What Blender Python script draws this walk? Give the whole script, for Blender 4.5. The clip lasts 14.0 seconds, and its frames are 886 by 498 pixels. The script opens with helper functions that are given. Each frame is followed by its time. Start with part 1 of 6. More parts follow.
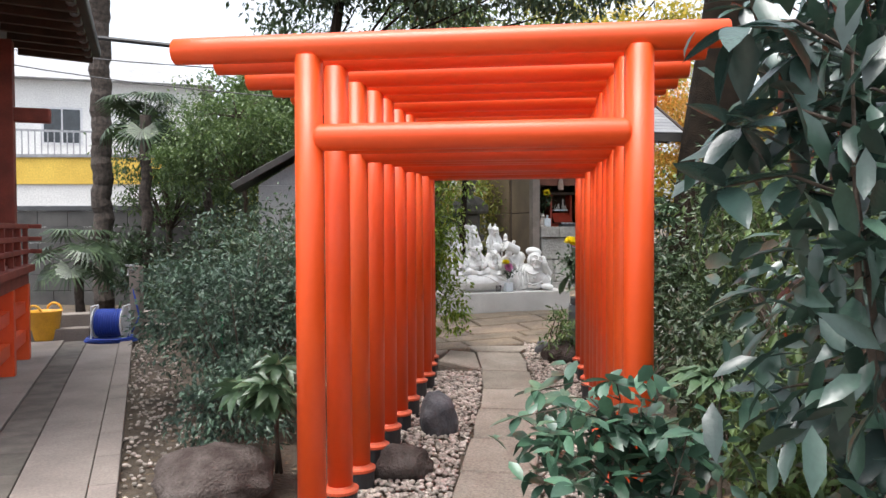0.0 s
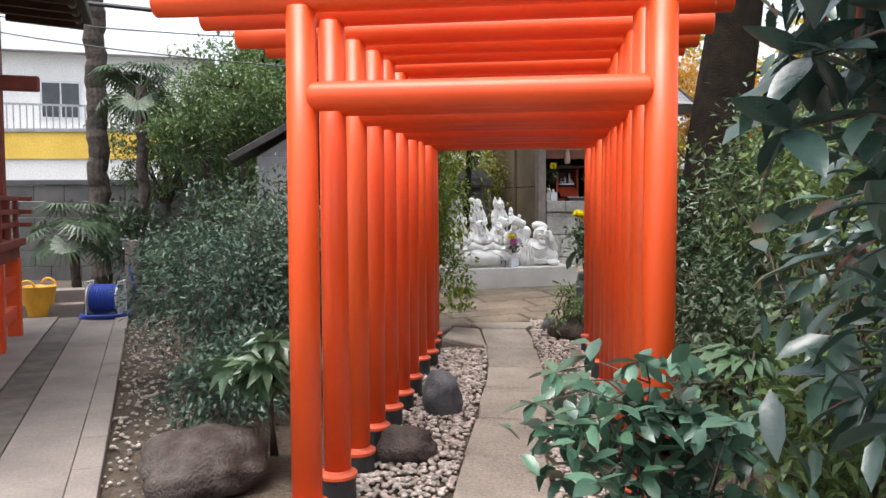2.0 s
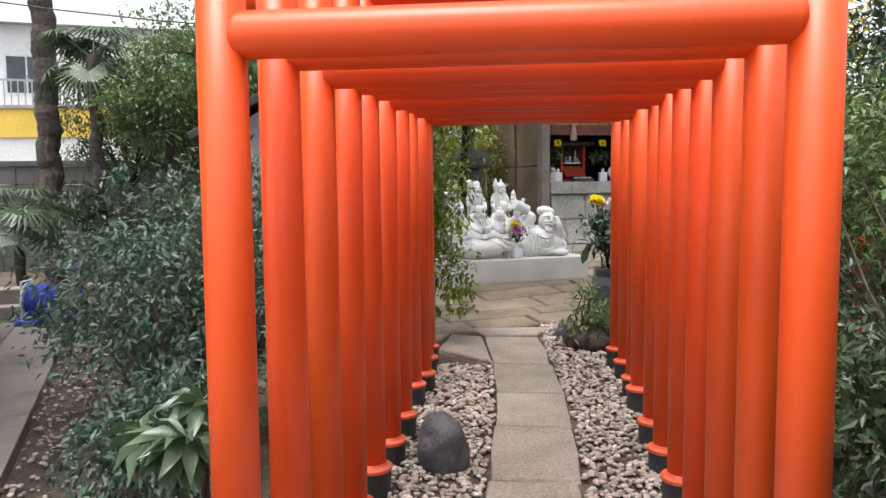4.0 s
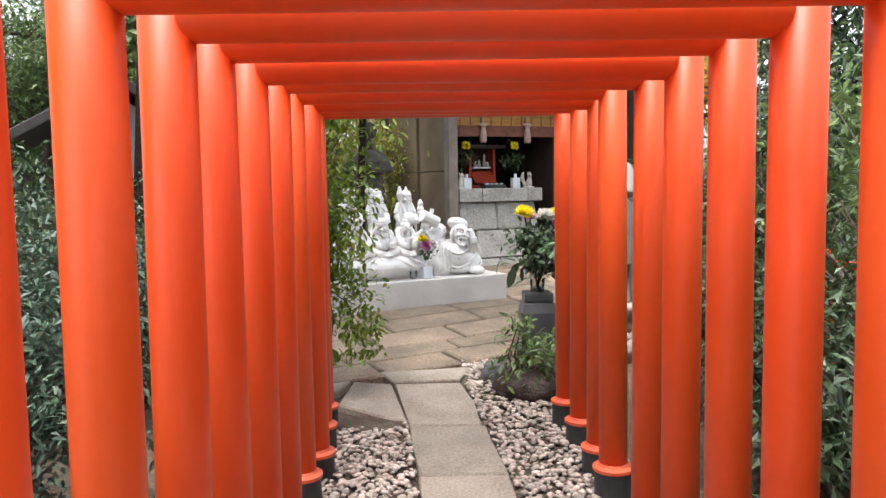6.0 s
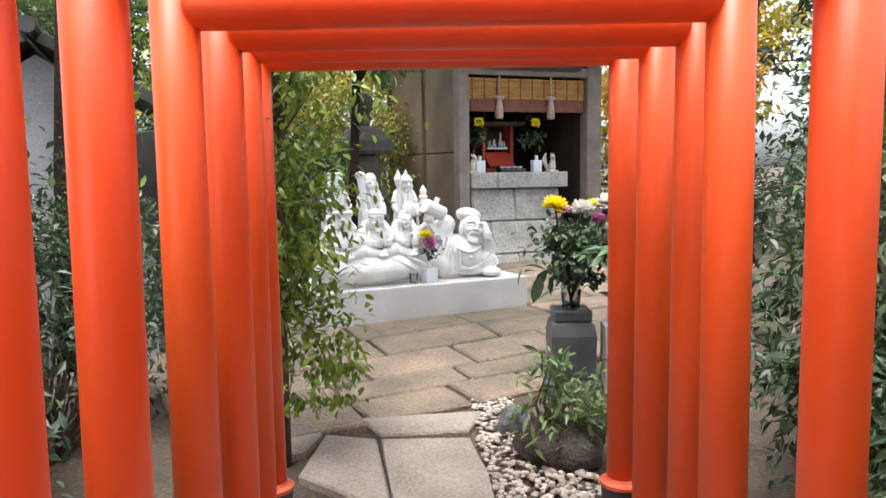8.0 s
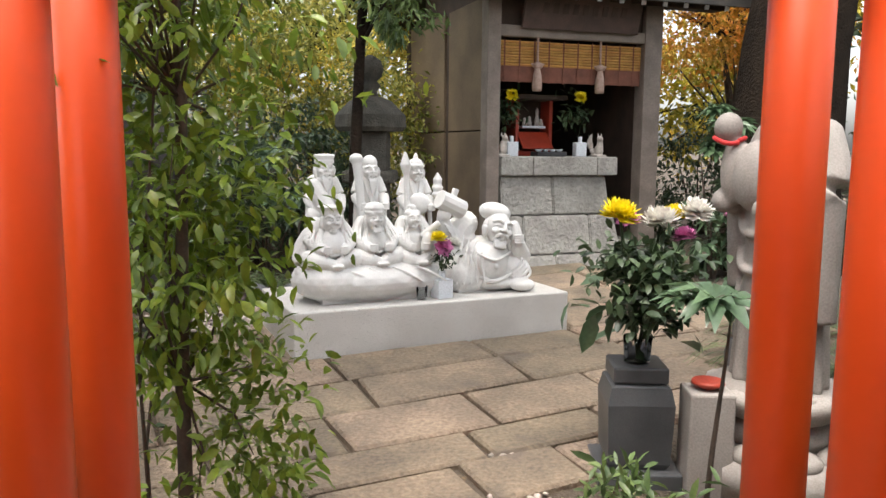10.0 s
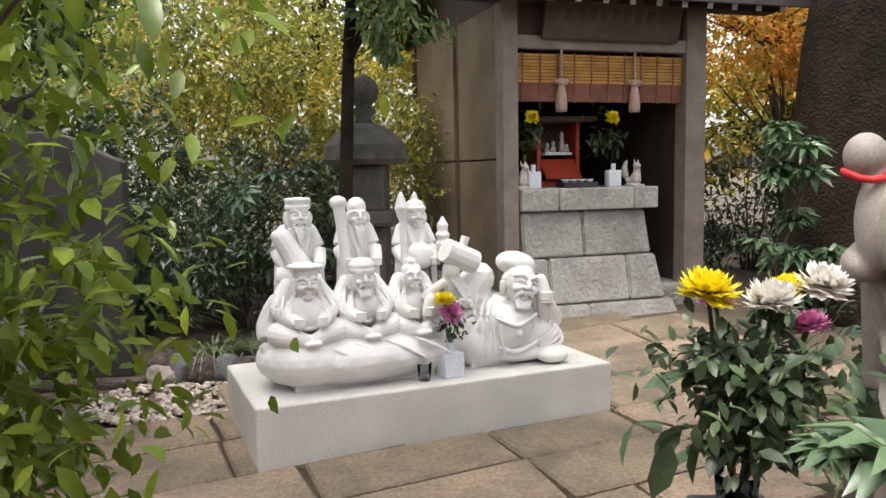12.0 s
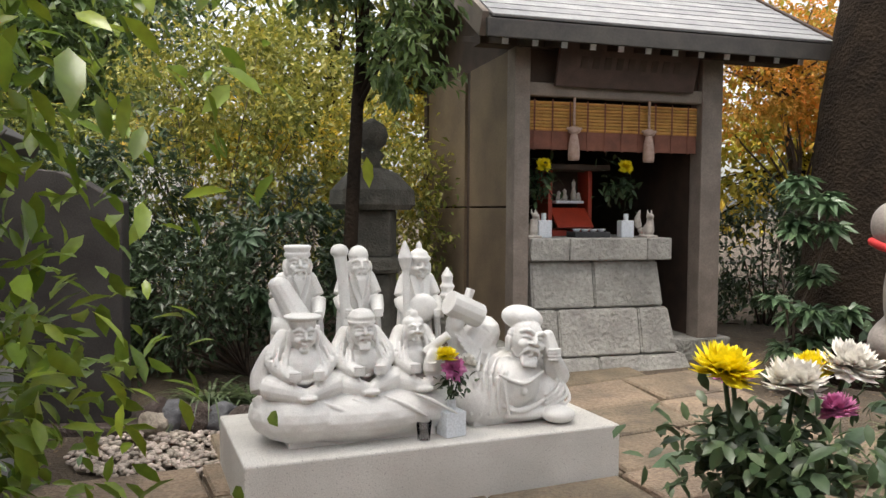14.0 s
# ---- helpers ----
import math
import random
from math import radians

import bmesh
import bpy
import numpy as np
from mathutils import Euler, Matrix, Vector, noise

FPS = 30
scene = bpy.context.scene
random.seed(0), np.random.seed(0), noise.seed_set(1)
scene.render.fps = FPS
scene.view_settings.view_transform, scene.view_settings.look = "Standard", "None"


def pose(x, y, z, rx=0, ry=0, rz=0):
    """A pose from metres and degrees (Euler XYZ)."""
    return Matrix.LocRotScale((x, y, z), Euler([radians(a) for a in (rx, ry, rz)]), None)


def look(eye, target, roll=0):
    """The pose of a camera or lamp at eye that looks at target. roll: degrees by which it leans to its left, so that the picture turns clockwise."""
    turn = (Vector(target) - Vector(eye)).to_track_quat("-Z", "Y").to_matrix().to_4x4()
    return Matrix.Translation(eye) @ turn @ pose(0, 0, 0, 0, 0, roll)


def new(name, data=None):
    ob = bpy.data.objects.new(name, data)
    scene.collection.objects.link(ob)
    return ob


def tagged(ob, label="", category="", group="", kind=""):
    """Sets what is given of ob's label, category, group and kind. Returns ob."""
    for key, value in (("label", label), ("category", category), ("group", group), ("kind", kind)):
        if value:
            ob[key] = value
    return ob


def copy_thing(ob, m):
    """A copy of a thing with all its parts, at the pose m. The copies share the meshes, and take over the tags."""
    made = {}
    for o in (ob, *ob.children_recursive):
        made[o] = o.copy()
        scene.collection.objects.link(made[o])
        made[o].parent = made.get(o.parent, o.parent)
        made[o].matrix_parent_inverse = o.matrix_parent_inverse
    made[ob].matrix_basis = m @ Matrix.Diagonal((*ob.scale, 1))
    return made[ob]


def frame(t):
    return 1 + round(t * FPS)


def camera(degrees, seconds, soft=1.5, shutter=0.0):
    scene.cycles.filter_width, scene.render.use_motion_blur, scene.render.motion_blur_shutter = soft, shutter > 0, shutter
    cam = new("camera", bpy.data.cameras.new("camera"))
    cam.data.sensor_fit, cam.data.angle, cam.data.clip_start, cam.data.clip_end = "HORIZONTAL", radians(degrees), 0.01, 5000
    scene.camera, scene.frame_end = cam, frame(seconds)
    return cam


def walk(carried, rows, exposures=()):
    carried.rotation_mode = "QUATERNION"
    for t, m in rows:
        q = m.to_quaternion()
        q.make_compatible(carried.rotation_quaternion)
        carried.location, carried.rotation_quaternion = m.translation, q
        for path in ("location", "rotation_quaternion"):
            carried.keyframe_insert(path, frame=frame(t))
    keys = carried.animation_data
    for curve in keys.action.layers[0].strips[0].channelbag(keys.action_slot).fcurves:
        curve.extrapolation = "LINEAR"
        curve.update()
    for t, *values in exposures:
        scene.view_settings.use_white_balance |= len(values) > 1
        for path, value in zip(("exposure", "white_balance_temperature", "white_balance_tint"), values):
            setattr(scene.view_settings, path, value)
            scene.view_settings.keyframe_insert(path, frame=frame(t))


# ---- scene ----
cam = camera(59.0, 14.0)
PATH = [
    (0, (0.387, -3.801, 1.452), (0.129, -1.819, 1.398), -0.2),
    (0.5, (0.389, -3.789, 1.452), (0.135, -1.806, 1.392), -0.3),
    (1, (0.385, -3.772, 1.449), (0.136, -1.789, 1.382), -0.2),
    (1.5, (0.391, -3.724, 1.436), (0.136, -1.741, 1.364), -0.2),
    (2, (0.347, -3.512, 1.406), (0.08, -1.533, 1.293), -0.2),
    (4.5, (0.05, -1.804, 1.499), (-0.166, 0.176, 1.326), -0.7),
    (5, (-0.003, -1.454, 1.5), (-0.134, 0.533, 1.316), -0.6),
    (5.5, (-0.037, -1.067, 1.487), (-0.089, 0.921, 1.275), -0.5),
    (6, (-0.098, -0.682, 1.517), (-0.069, 1.311, 1.356), -0.9),
    (6.5, (-0.064, -0.301, 1.518), (-0.039, 1.689, 1.319), -0.7),
    (7, (-0.033, 0.106, 1.501), (-0.057, 2.096, 1.305), 0.6),
    (7.5, (-0.048, 0.541, 1.529), (-0.068, 2.533, 1.35), 0.2),
    (8, (-0.02, 0.917, 1.52), (-0.025, 2.907, 1.317), -0.8),
    (10.5, (0.062, 2.939, 1.585), (-0.025, 4.92, 1.324), 0.7),
    (11, (0.028, 3.264, 1.606), (-0.025, 5.248, 1.357), -0.2),
    (11.5, (0.035, 3.504, 1.619), (-0.045, 5.482, 1.337), -1.6),
    (12, (0.092, 3.774, 1.636), (-0.042, 5.76, 1.438), -1.0),
    (12.5, (0.13, 3.89, 1.679), (-0.042, 5.876, 1.525), 0.3),
    (13, (0.133, 3.92, 1.689), (-0.029, 5.911, 1.578), 0.5),
    (13.5, (0.134, 3.932, 1.692), (-0.035, 5.921, 1.576), 0.1),
    (14, (0.124, 3.935, 1.694), (-0.041, 5.925, 1.596), 0.4),
]
walk(cam, [(t, look(eye, target, roll)) for t, eye, target, roll in PATH],
     [(0, 1.4, 6300, 10), (2, 1.4, 6300, 10), (5, 1.6, 6400, 10), (7.5, 1.95, 6200, 10), (8.5, 1.9, 6300, 10), (10.5, 1.6, 6700, 10), (11.4, 1.5, 6700, 10), (12, 1.68, 6700, 10), (12.7, 1.48, 6800, 10), (14, 1.38, 6800, 10)])

# ---- light ----
world = bpy.data.worlds.new("overcast_sky")
scene.world = world
world.use_nodes = True
wn = world.node_tree.nodes
sky = wn.new("ShaderNodeTexSky")
sky.sky_type, sky.sun_disc = "NISHITA", False
sky.sun_elevation, sky.sun_rotation, sky.dust_density, sky.air_density = radians(76), radians(215), 4.0, 1.0
wn["Background"].inputs["Strength"].default_value = 0.15
grey = wn.new("ShaderNodeHueSaturation")
grey.inputs["Saturation"].default_value = 0.3
world.node_tree.links.new(sky.outputs[0], grey.inputs["Color"])
world.node_tree.links.new(grey.outputs[0], wn["Background"].inputs["Color"])
sun = new("sun", bpy.data.lights.new("sun", "SUN"))
sun.data.energy, sun.data.angle, sun.data.color = 1.25, radians(30), (1.0, 0.96, 0.90)
sun.matrix_world = look((-2.0, -2.9, 14), (0, 0, 0))


# ---- materials ----
def mat(name, col, col2=None, rough=0.6, scale=8.0, fine=90.0, bump=0.25, metal=0.0, dist=0.006, island=0.0, speck=None, translucent=0.0, contrast=(0.35, 0.65), per_object=0.0, spec=0.5, grain=0.45):
    m = bpy.data.materials.new(name)
    m.use_nodes = True
    nt = m.node_tree
    n, ln = nt.nodes, nt.links
    b = n["Principled BSDF"]
    b.inputs["Roughness"].default_value, b.inputs["Metallic"].default_value = rough, metal
    b.inputs["Specular IOR Level"].default_value = spec
    col2 = col2 or tuple(c * 0.7 for c in col)
    tc = n.new("ShaderNodeTexCoord")
    big = n.new("ShaderNodeTexNoise")
    big.inputs["Scale"].default_value, big.inputs["Detail"].default_value = scale, 4
    small = n.new("ShaderNodeTexNoise")
    small.inputs["Scale"].default_value, small.inputs["Detail"].default_value = fine, 3
    ln.new(tc.outputs["Object"], big.inputs["Vector"])
    ln.new(tc.outputs["Object"], small.inputs["Vector"])
    ramp = n.new("ShaderNodeValToRGB")
    ramp.color_ramp.elements[0].position, ramp.color_ramp.elements[1].position = contrast
    ramp.color_ramp.elements[0].color, ramp.color_ramp.elements[1].color = (*col, 1), (*col2, 1)
    ln.new(big.outputs["Fac"], ramp.inputs["Fac"])
    mix = n.new("ShaderNodeMix")
    mix.data_type, mix.blend_type = "RGBA", "MULTIPLY"
    mix.inputs["Factor"].default_value = grain
    r2 = n.new("ShaderNodeValToRGB")
    r2.color_ramp.elements[0].position, r2.color_ramp.elements[1].position = 0.3, 0.7
    r2.color_ramp.elements[0].color, r2.color_ramp.elements[1].color = (0.55, 0.55, 0.55, 1), (1.15, 1.15, 1.15, 1)
    ln.new(small.outputs["Fac"], r2.inputs["Fac"])
    ln.new(ramp.outputs["Color"], mix.inputs["A"])
    ln.new(r2.outputs["Color"], mix.inputs["B"])
    out = mix.outputs["Result"]
    if speck:
        sp = n.new("ShaderNodeTexNoise")
        sp.inputs["Scale"].default_value, sp.inputs["Detail"].default_value = speck[1], 5
        ln.new(tc.outputs["Object"], sp.inputs["Vector"])
        r3 = n.new("ShaderNodeValToRGB")
        r3.color_ramp.elements[0].position, r3.color_ramp.elements[1].position = speck[2], speck[2] + 0.08
        ln.new(sp.outputs["Fac"], r3.inputs["Fac"])
        m3 = n.new("ShaderNodeMix")
        m3.data_type = "RGBA"
        ln.new(r3.outputs["Color"], m3.inputs["Factor"])
        ln.new(out, m3.inputs["A"])
        m3.inputs["B"].default_value = (*speck[0], 1)
        out = m3.outputs["Result"]
    if island or per_object:
        src = n.new("ShaderNodeNewGeometry").outputs["Random Per Island"] if island else n.new("ShaderNodeObjectInfo").outputs["Random"]
        amount = island or per_object
        mr = n.new("ShaderNodeMapRange")
        mr.inputs["To Min"].default_value, mr.inputs["To Max"].default_value = 1 - amount, 1 + amount
        ln.new(src, mr.inputs["Value"])
        hs = n.new("ShaderNodeHueSaturation")
        ln.new(mr.outputs["Result"], hs.inputs["Value"])
        mh = n.new("ShaderNodeMapRange")
        mh.inputs["To Min"].default_value, mh.inputs["To Max"].default_value = 0.5 + 0.03 * amount, 0.5 - 0.05 * amount
        ln.new(src, mh.inputs["Value"])
        ln.new(mh.outputs["Result"], hs.inputs["Hue"])
        ln.new(out, hs.inputs["Color"])
        out = hs.outputs["Color"]
    ln.new(out, b.inputs["Base Color"])
    bp = n.new("ShaderNodeBump")
    bp.inputs["Strength"].default_value, bp.inputs["Distance"].default_value = bump, dist
    ln.new(small.outputs["Fac"], bp.inputs["Height"])
    ln.new(bp.outputs["Normal"], b.inputs["Normal"])
    if translucent:
        tr = n.new("ShaderNodeBsdfTranslucent")
        ln.new(out, tr.inputs["Color"])
        ms = n.new("ShaderNodeMixShader")
        ms.inputs["Fac"].default_value = translucent
        ln.new(b.outputs[0], ms.inputs[1])
        ln.new(tr.outputs[0], ms.inputs[2])
        ln.new(ms.outputs[0], n["Material Output"].inputs["Surface"])
    return m


VERMILION = mat("vermilion_paint", (0.79, 0.090, 0.010), (0.73, 0.076, 0.008), 0.42, 1.6, 30, 0.03, per_object=0.05, grain=0.06)
BLACK_BASE = mat("black_base", (0.022, 0.022, 0.024), (0.04, 0.04, 0.042), 0.55, 9, 120, 0.2)
FLANGE = mat("worn_vermilion", (0.72, 0.10, 0.03), (0.55, 0.12, 0.06), 0.5, 14, 100, 0.2)
SOIL = mat("soil", (0.06, 0.045, 0.032), (0.11, 0.085, 0.06), 0.95, 3, 40, 0.9, dist=0.03, speck=((0.16, 0.11, 0.06), 22, 0.6))
PAVING = mat("paving_stone", (0.27, 0.205, 0.14), (0.155, 0.12, 0.085), 0.72, 3.0, 45, 1.0, dist=0.014, per_object=0.2, speck=((0.13, 0.10, 0.075), 2.2, 0.60), grain=0.8)
PATHSTONE = mat("path_stone", (0.33, 0.285, 0.235), (0.25, 0.215, 0.175), 0.85, 3.5, 60, 0.8, dist=0.012, per_object=0.12, grain=0.75)
PEBBLE = mat("pale_pebbles", (0.48, 0.42, 0.36), (0.34, 0.29, 0.25), 0.75, 6, 120, 0.2, island=0.38)
CONCRETE = mat("concrete", (0.27, 0.23, 0.20), (0.19, 0.16, 0.14), 0.85, 1.6, 60, 0.35, per_object=0.07)
DRAIN = mat("drain_stone", (0.15, 0.13, 0.11), (0.09, 0.08, 0.065), 0.9, 5, 70, 0.5, per_object=0.2)
GRANITE = mat("pale_granite", (0.68, 0.665, 0.63), (0.55, 0.535, 0.50), 0.6, 2.2, 200, 0.25, speck=((0.25, 0.24, 0.23), 120, 0.60), grain=0.7)
STATUE = mat("statue_stone", (0.83, 0.825, 0.80), (0.69, 0.68, 0.655), 0.6, 5, 210, 0.12, speck=((0.36, 0.35, 0.33), 15, 0.68))
ALTAR = mat("altar_stone", (0.36, 0.35, 0.32), (0.26, 0.25, 0.23), 0.8, 5, 28, 0.8, dist=0.03, per_object=0.13, speck=((0.22, 0.21, 0.19), 45, 0.6))
DARKSTONE = mat("dark_polished_stone", (0.055, 0.058, 0.062), (0.085, 0.088, 0.092), 0.38, 5, 200, 0.06)
STELE = mat("slate_stele", (0.046, 0.042, 0.040), (0.080, 0.074, 0.070), 0.85, 2.5, 80, 0.35, spec=0.2)
MOSSROCK = mat("mossy_dark_stone", (0.055, 0.052, 0.042), (0.10, 0.092, 0.075), 0.9, 7, 60, 0.8, dist=0.02)
ROCK = mat("garden_rock", (0.055, 0.040, 0.035), (0.115, 0.095, 0.085), 0.9, 7, 60, 1.0, dist=0.02, spec=0.2)
BLUEROCK = mat("blue_black_rock", (0.07, 0.072, 0.082), (0.12, 0.12, 0.13), 0.7, 6, 60, 0.6, dist=0.015)
JIZO = mat("weathered_statue_stone", (0.37, 0.34, 0.31), (0.24, 0.21, 0.19), 0.75, 3.4, 110, 0.25, contrast=(0.3, 0.7))
REDCLOTH = mat("red_cloth", (0.55, 0.03, 0.03), (0.42, 0.02, 0.02), 0.8, 20, 200, 0.2)
SHRINEWALL = mat("brown_wall_panel", (0.20, 0.145, 0.09), (0.135, 0.097, 0.062), 0.75, 2.2, 60, 0.2)
PILLAR = mat("weathered_pillar", (0.27, 0.225, 0.19), (0.19, 0.155, 0.13), 0.75, 5, 90, 0.3)
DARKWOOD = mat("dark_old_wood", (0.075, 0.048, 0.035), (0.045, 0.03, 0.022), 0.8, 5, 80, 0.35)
PLAQUE = mat("wooden_plaque", (0.10, 0.062, 0.05), (0.066, 0.042, 0.034), 0.75, 6, 90, 0.3)
ROOFMETAL = mat("grey_roof_sheet", (0.40, 0.40, 0.40), (0.29, 0.29, 0.30), 0.5, 4, 60, 0.1, metal=0.3, per_object=0.1)
ROOFDARK = mat("dark_roof_edge", (0.04, 0.036, 0.034), (0.065, 0.058, 0.05), 0.6, 6, 60, 0.2)
BAMBOO = mat("bamboo_blind", (0.52, 0.29, 0.07), (0.40, 0.20, 0.05), 0.7, 9, 120, 0.3, per_object=0.15)
VALANCE = mat("faded_red_valance", (0.22, 0.085, 0.055), (0.15, 0.06, 0.04), 0.85, 9, 150, 0.3)
ROPE = mat("pale_rope", (0.5, 0.36, 0.30), (0.4, 0.27, 0.22), 0.9, 30, 220, 0.6)
REDLACQ = mat("red_lacquer", (0.42, 0.05, 0.022), (0.32, 0.04, 0.02), 0.45, 8, 90, 0.1)
CERAMIC = mat("white_ceramic", (0.72, 0.76, 0.80), (0.66, 0.70, 0.74), 0.3, 8, 90, 0.02)
FOX = mat("fox_ceramic", (0.55, 0.50, 0.45), (0.42, 0.38, 0.34), 0.5, 12, 90, 0.1)
BARK = mat("bark", (0.028, 0.020, 0.014), (0.016, 0.012, 0.009), 0.95, 5, 38, 0.8, dist=0.03, spec=0.1)
BARKTHIN = mat("thin_bark", (0.11, 0.08, 0.06), (0.06, 0.045, 0.035), 0.9, 14, 90, 0.5)
PALMBARK = mat("palm_fibre", (0.115, 0.09, 0.075), (0.05, 0.04, 0.035), 1.0, 16, 60, 1.0, dist=0.03)
HALLRED = mat("hall_red_wood", (0.30, 0.065, 0.04), (0.20, 0.045, 0.03), 0.6, 5, 90, 0.25)
YELLOWPL = mat("yellow_plastic", (0.80, 0.42, 0.03), (0.70, 0.35, 0.025), 0.45, 8, 90, 0.05)
BLUEHOSE = mat("blue_hose", (0.03, 0.075, 0.42), (0.02, 0.05, 0.32), 0.4, 9, 90, 0.05)
WHITEPL = mat("white_plastic", (0.70, 0.70, 0.72), (0.60, 0.60, 0.62), 0.4, 9, 90, 0.05)
STEEL = mat("dull_steel", (0.42, 0.42, 0.43), (0.30, 0.30, 0.31), 0.45, 9, 90, 0.1, metal=0.8)
BLOCKWALL = mat("garden_wall", (0.12, 0.115, 0.11), (0.075, 0.072, 0.07), 0.9, 2.0, 50, 0.4, per_object=0.1)
PLASTER = mat("hokora_plaster", (0.42, 0.42, 0.42), (0.33, 0.33, 0.34), 0.85, 3, 60, 0.2)
HOUSEWHITE = mat("house_white", (0.78, 0.77, 0.75), (0.70, 0.69, 0.68), 0.8, 0.8, 20, 0.1)
HOUSEYELLOW = mat("house_yellow", (0.80, 0.55, 0.10), (0.70, 0.46, 0.08), 0.8, 0.8, 20, 0.1)
WINDOWDARK = mat("window_dark", (0.06, 0.07, 0.08), (0.04, 0.045, 0.05), 0.15, 2, 20, 0.0)
CABLE = mat("black_cable", (0.02, 0.02, 0.022), (0.03, 0.03, 0.03), 0.5, 9, 90, 0.1)
GREENPL = mat("green_stake", (0.03, 0.32, 0.13), (0.02, 0.25, 0.10), 0.5, 9, 90, 0.1)
LEAF_YG = mat("leaf_fresh_green", (0.220, 0.330, 0.039), (0.143, 0.231, 0.028), 0.32, 6, 60, 0.1, island=0.35, translucent=0.35)
LEAF_MID = mat("leaf_mid_green", (0.135, 0.216, 0.068), (0.088, 0.142, 0.047), 0.4, 3, 60, 0.1, island=0.45, translucent=0.3)
LEAF_DARK = mat("leaf_dark_green", (0.057, 0.097, 0.043), (0.038, 0.068, 0.030), 0.42, 3, 60, 0.1, island=0.5, translucent=0.2)
LEAF_BLUE = mat("leaf_glossy_dark", (0.045, 0.085, 0.070), (0.03, 0.062, 0.054), 0.27, 9, 70, 0.15, per_object=0.4, translucent=0.12, spec=0.8)
LEAF_CAM = mat("leaf_waxy_green", (0.072, 0.149, 0.094), (0.050, 0.110, 0.072), 0.34, 9, 70, 0.12, per_object=0.35, translucent=0.15, spec=0.6)
LEAF_NAN = mat("leaf_grey_green", (0.085, 0.140, 0.095), (0.055, 0.098, 0.07), 0.45, 3, 60, 0.1, island=0.45, translucent=0.2)
LEAF_YEL = mat("leaf_yellow_green", (0.58, 0.45, 0.05), (0.34, 0.33, 0.045), 0.55, 1.2, 60, 0.1, island=0.4, translucent=0.45)
LEAF_ORG = mat("leaf_orange", (0.75, 0.33, 0.05), (0.70, 0.50, 0.10), 0.6, 1.2, 60, 0.1, island=0.35, translucent=0.45)
LEAF_FAT = mat("leaf_fatsia", (0.10, 0.17, 0.085), (0.075, 0.13, 0.065), 0.35, 6, 60, 0.15, per_object=0.3, translucent=0.2, spec=0.6)
GRASS = mat("strap_leaves", (0.11, 0.155, 0.06), (0.07, 0.105, 0.045), 0.45, 4, 60, 0.1, island=0.4, translucent=0.25)
PET_Y = mat("petal_yellow", (0.93, 0.80, 0.03), (0.90, 0.74, 0.02), 0.6, 20, 90, 0.1, translucent=0.25)
PET_W = mat("petal_white", (0.85, 0.83, 0.78), (0.78, 0.76, 0.70), 0.6, 20, 90, 0.1, translucent=0.25)
PET_P = mat("petal_pink", (0.55, 0.13, 0.34), (0.62, 0.25, 0.45), 0.6, 20, 90, 0.1, translucent=0.25)
GLASS = bpy.data.materials.new("clear_glass")
GLASS.use_nodes = True
gb = GLASS.node_tree.nodes["Principled BSDF"]
gb.inputs["Transmission Weight"].default_value, gb.inputs["Roughness"].default_value, gb.inputs["IOR"].default_value = 1.0, 0.03, 1.12


# ---- mesh helpers ----
def thing(name, label, category, m=None, group="", kind=""):
    ob = new(name)
    ob.empty_display_size = 0.1
    if m is not None:
        ob.matrix_basis = m
    return tagged(ob, label, category, group, kind)


def finish(bm, material, name, smooth=False):
    me = bpy.data.meshes.new(name)
    bmesh.ops.recalc_face_normals(bm, faces=bm.faces[:])
    bm.to_mesh(me)
    bm.free()
    me.materials.append(material)
    if smooth:
        me.polygons.foreach_set("use_smooth", [True] * len(me.polygons))
    return me


def part(name, bm, material, parent=None, label="", smooth=False, m=None):
    ob = new(name, bm if isinstance(bm, bpy.types.Mesh) else finish(bm, material, name, smooth))
    if parent is not None:
        ob.parent = parent
    if m is not None:
        ob.matrix_basis = m
    return tagged(ob, label)


def box(lo, hi, bevel=0.0, bm=None, m=None, seg=2):
    own = bmesh.new()
    r = bmesh.ops.create_cube(own, size=1)
    c, s = (Vector(lo) + Vector(hi)) / 2, Vector(hi) - Vector(lo)
    bmesh.ops.transform(own, matrix=Matrix.LocRotScale(c, None, s), verts=r["verts"])
    if bevel:
        bmesh.ops.bevel(own, geom=own.edges[:], offset=bevel, segments=seg, affect="EDGES", profile=0.5)
    return merge(own, bm, m)


def merge(own, bm, m=None):
    if m is not None:
        own.transform(m)
    if bm is None:
        return own
    tmp = bpy.data.meshes.new("tmp")
    own.to_mesh(tmp)
    own.free()
    bm.from_mesh(tmp)
    bpy.data.meshes.remove(tmp)
    return bm


def lathe(profile, seg=24, bm=None, m=None, squash=1.0):
    own = bmesh.new()
    rings = []
    for r, z in profile:
        rings.append([own.verts.new((r * math.cos(2 * math.pi * k / seg), squash * r * math.sin(2 * math.pi * k / seg), z)) for k in range(seg)])
    for a, b in zip(rings, rings[1:]):
        for k in range(seg):
            own.faces.new((a[k], a[(k + 1) % seg], b[(k + 1) % seg], b[k]))
    own.faces.new(rings[0][::-1])
    own.faces.new(rings[-1])
    return merge(own, bm, m)


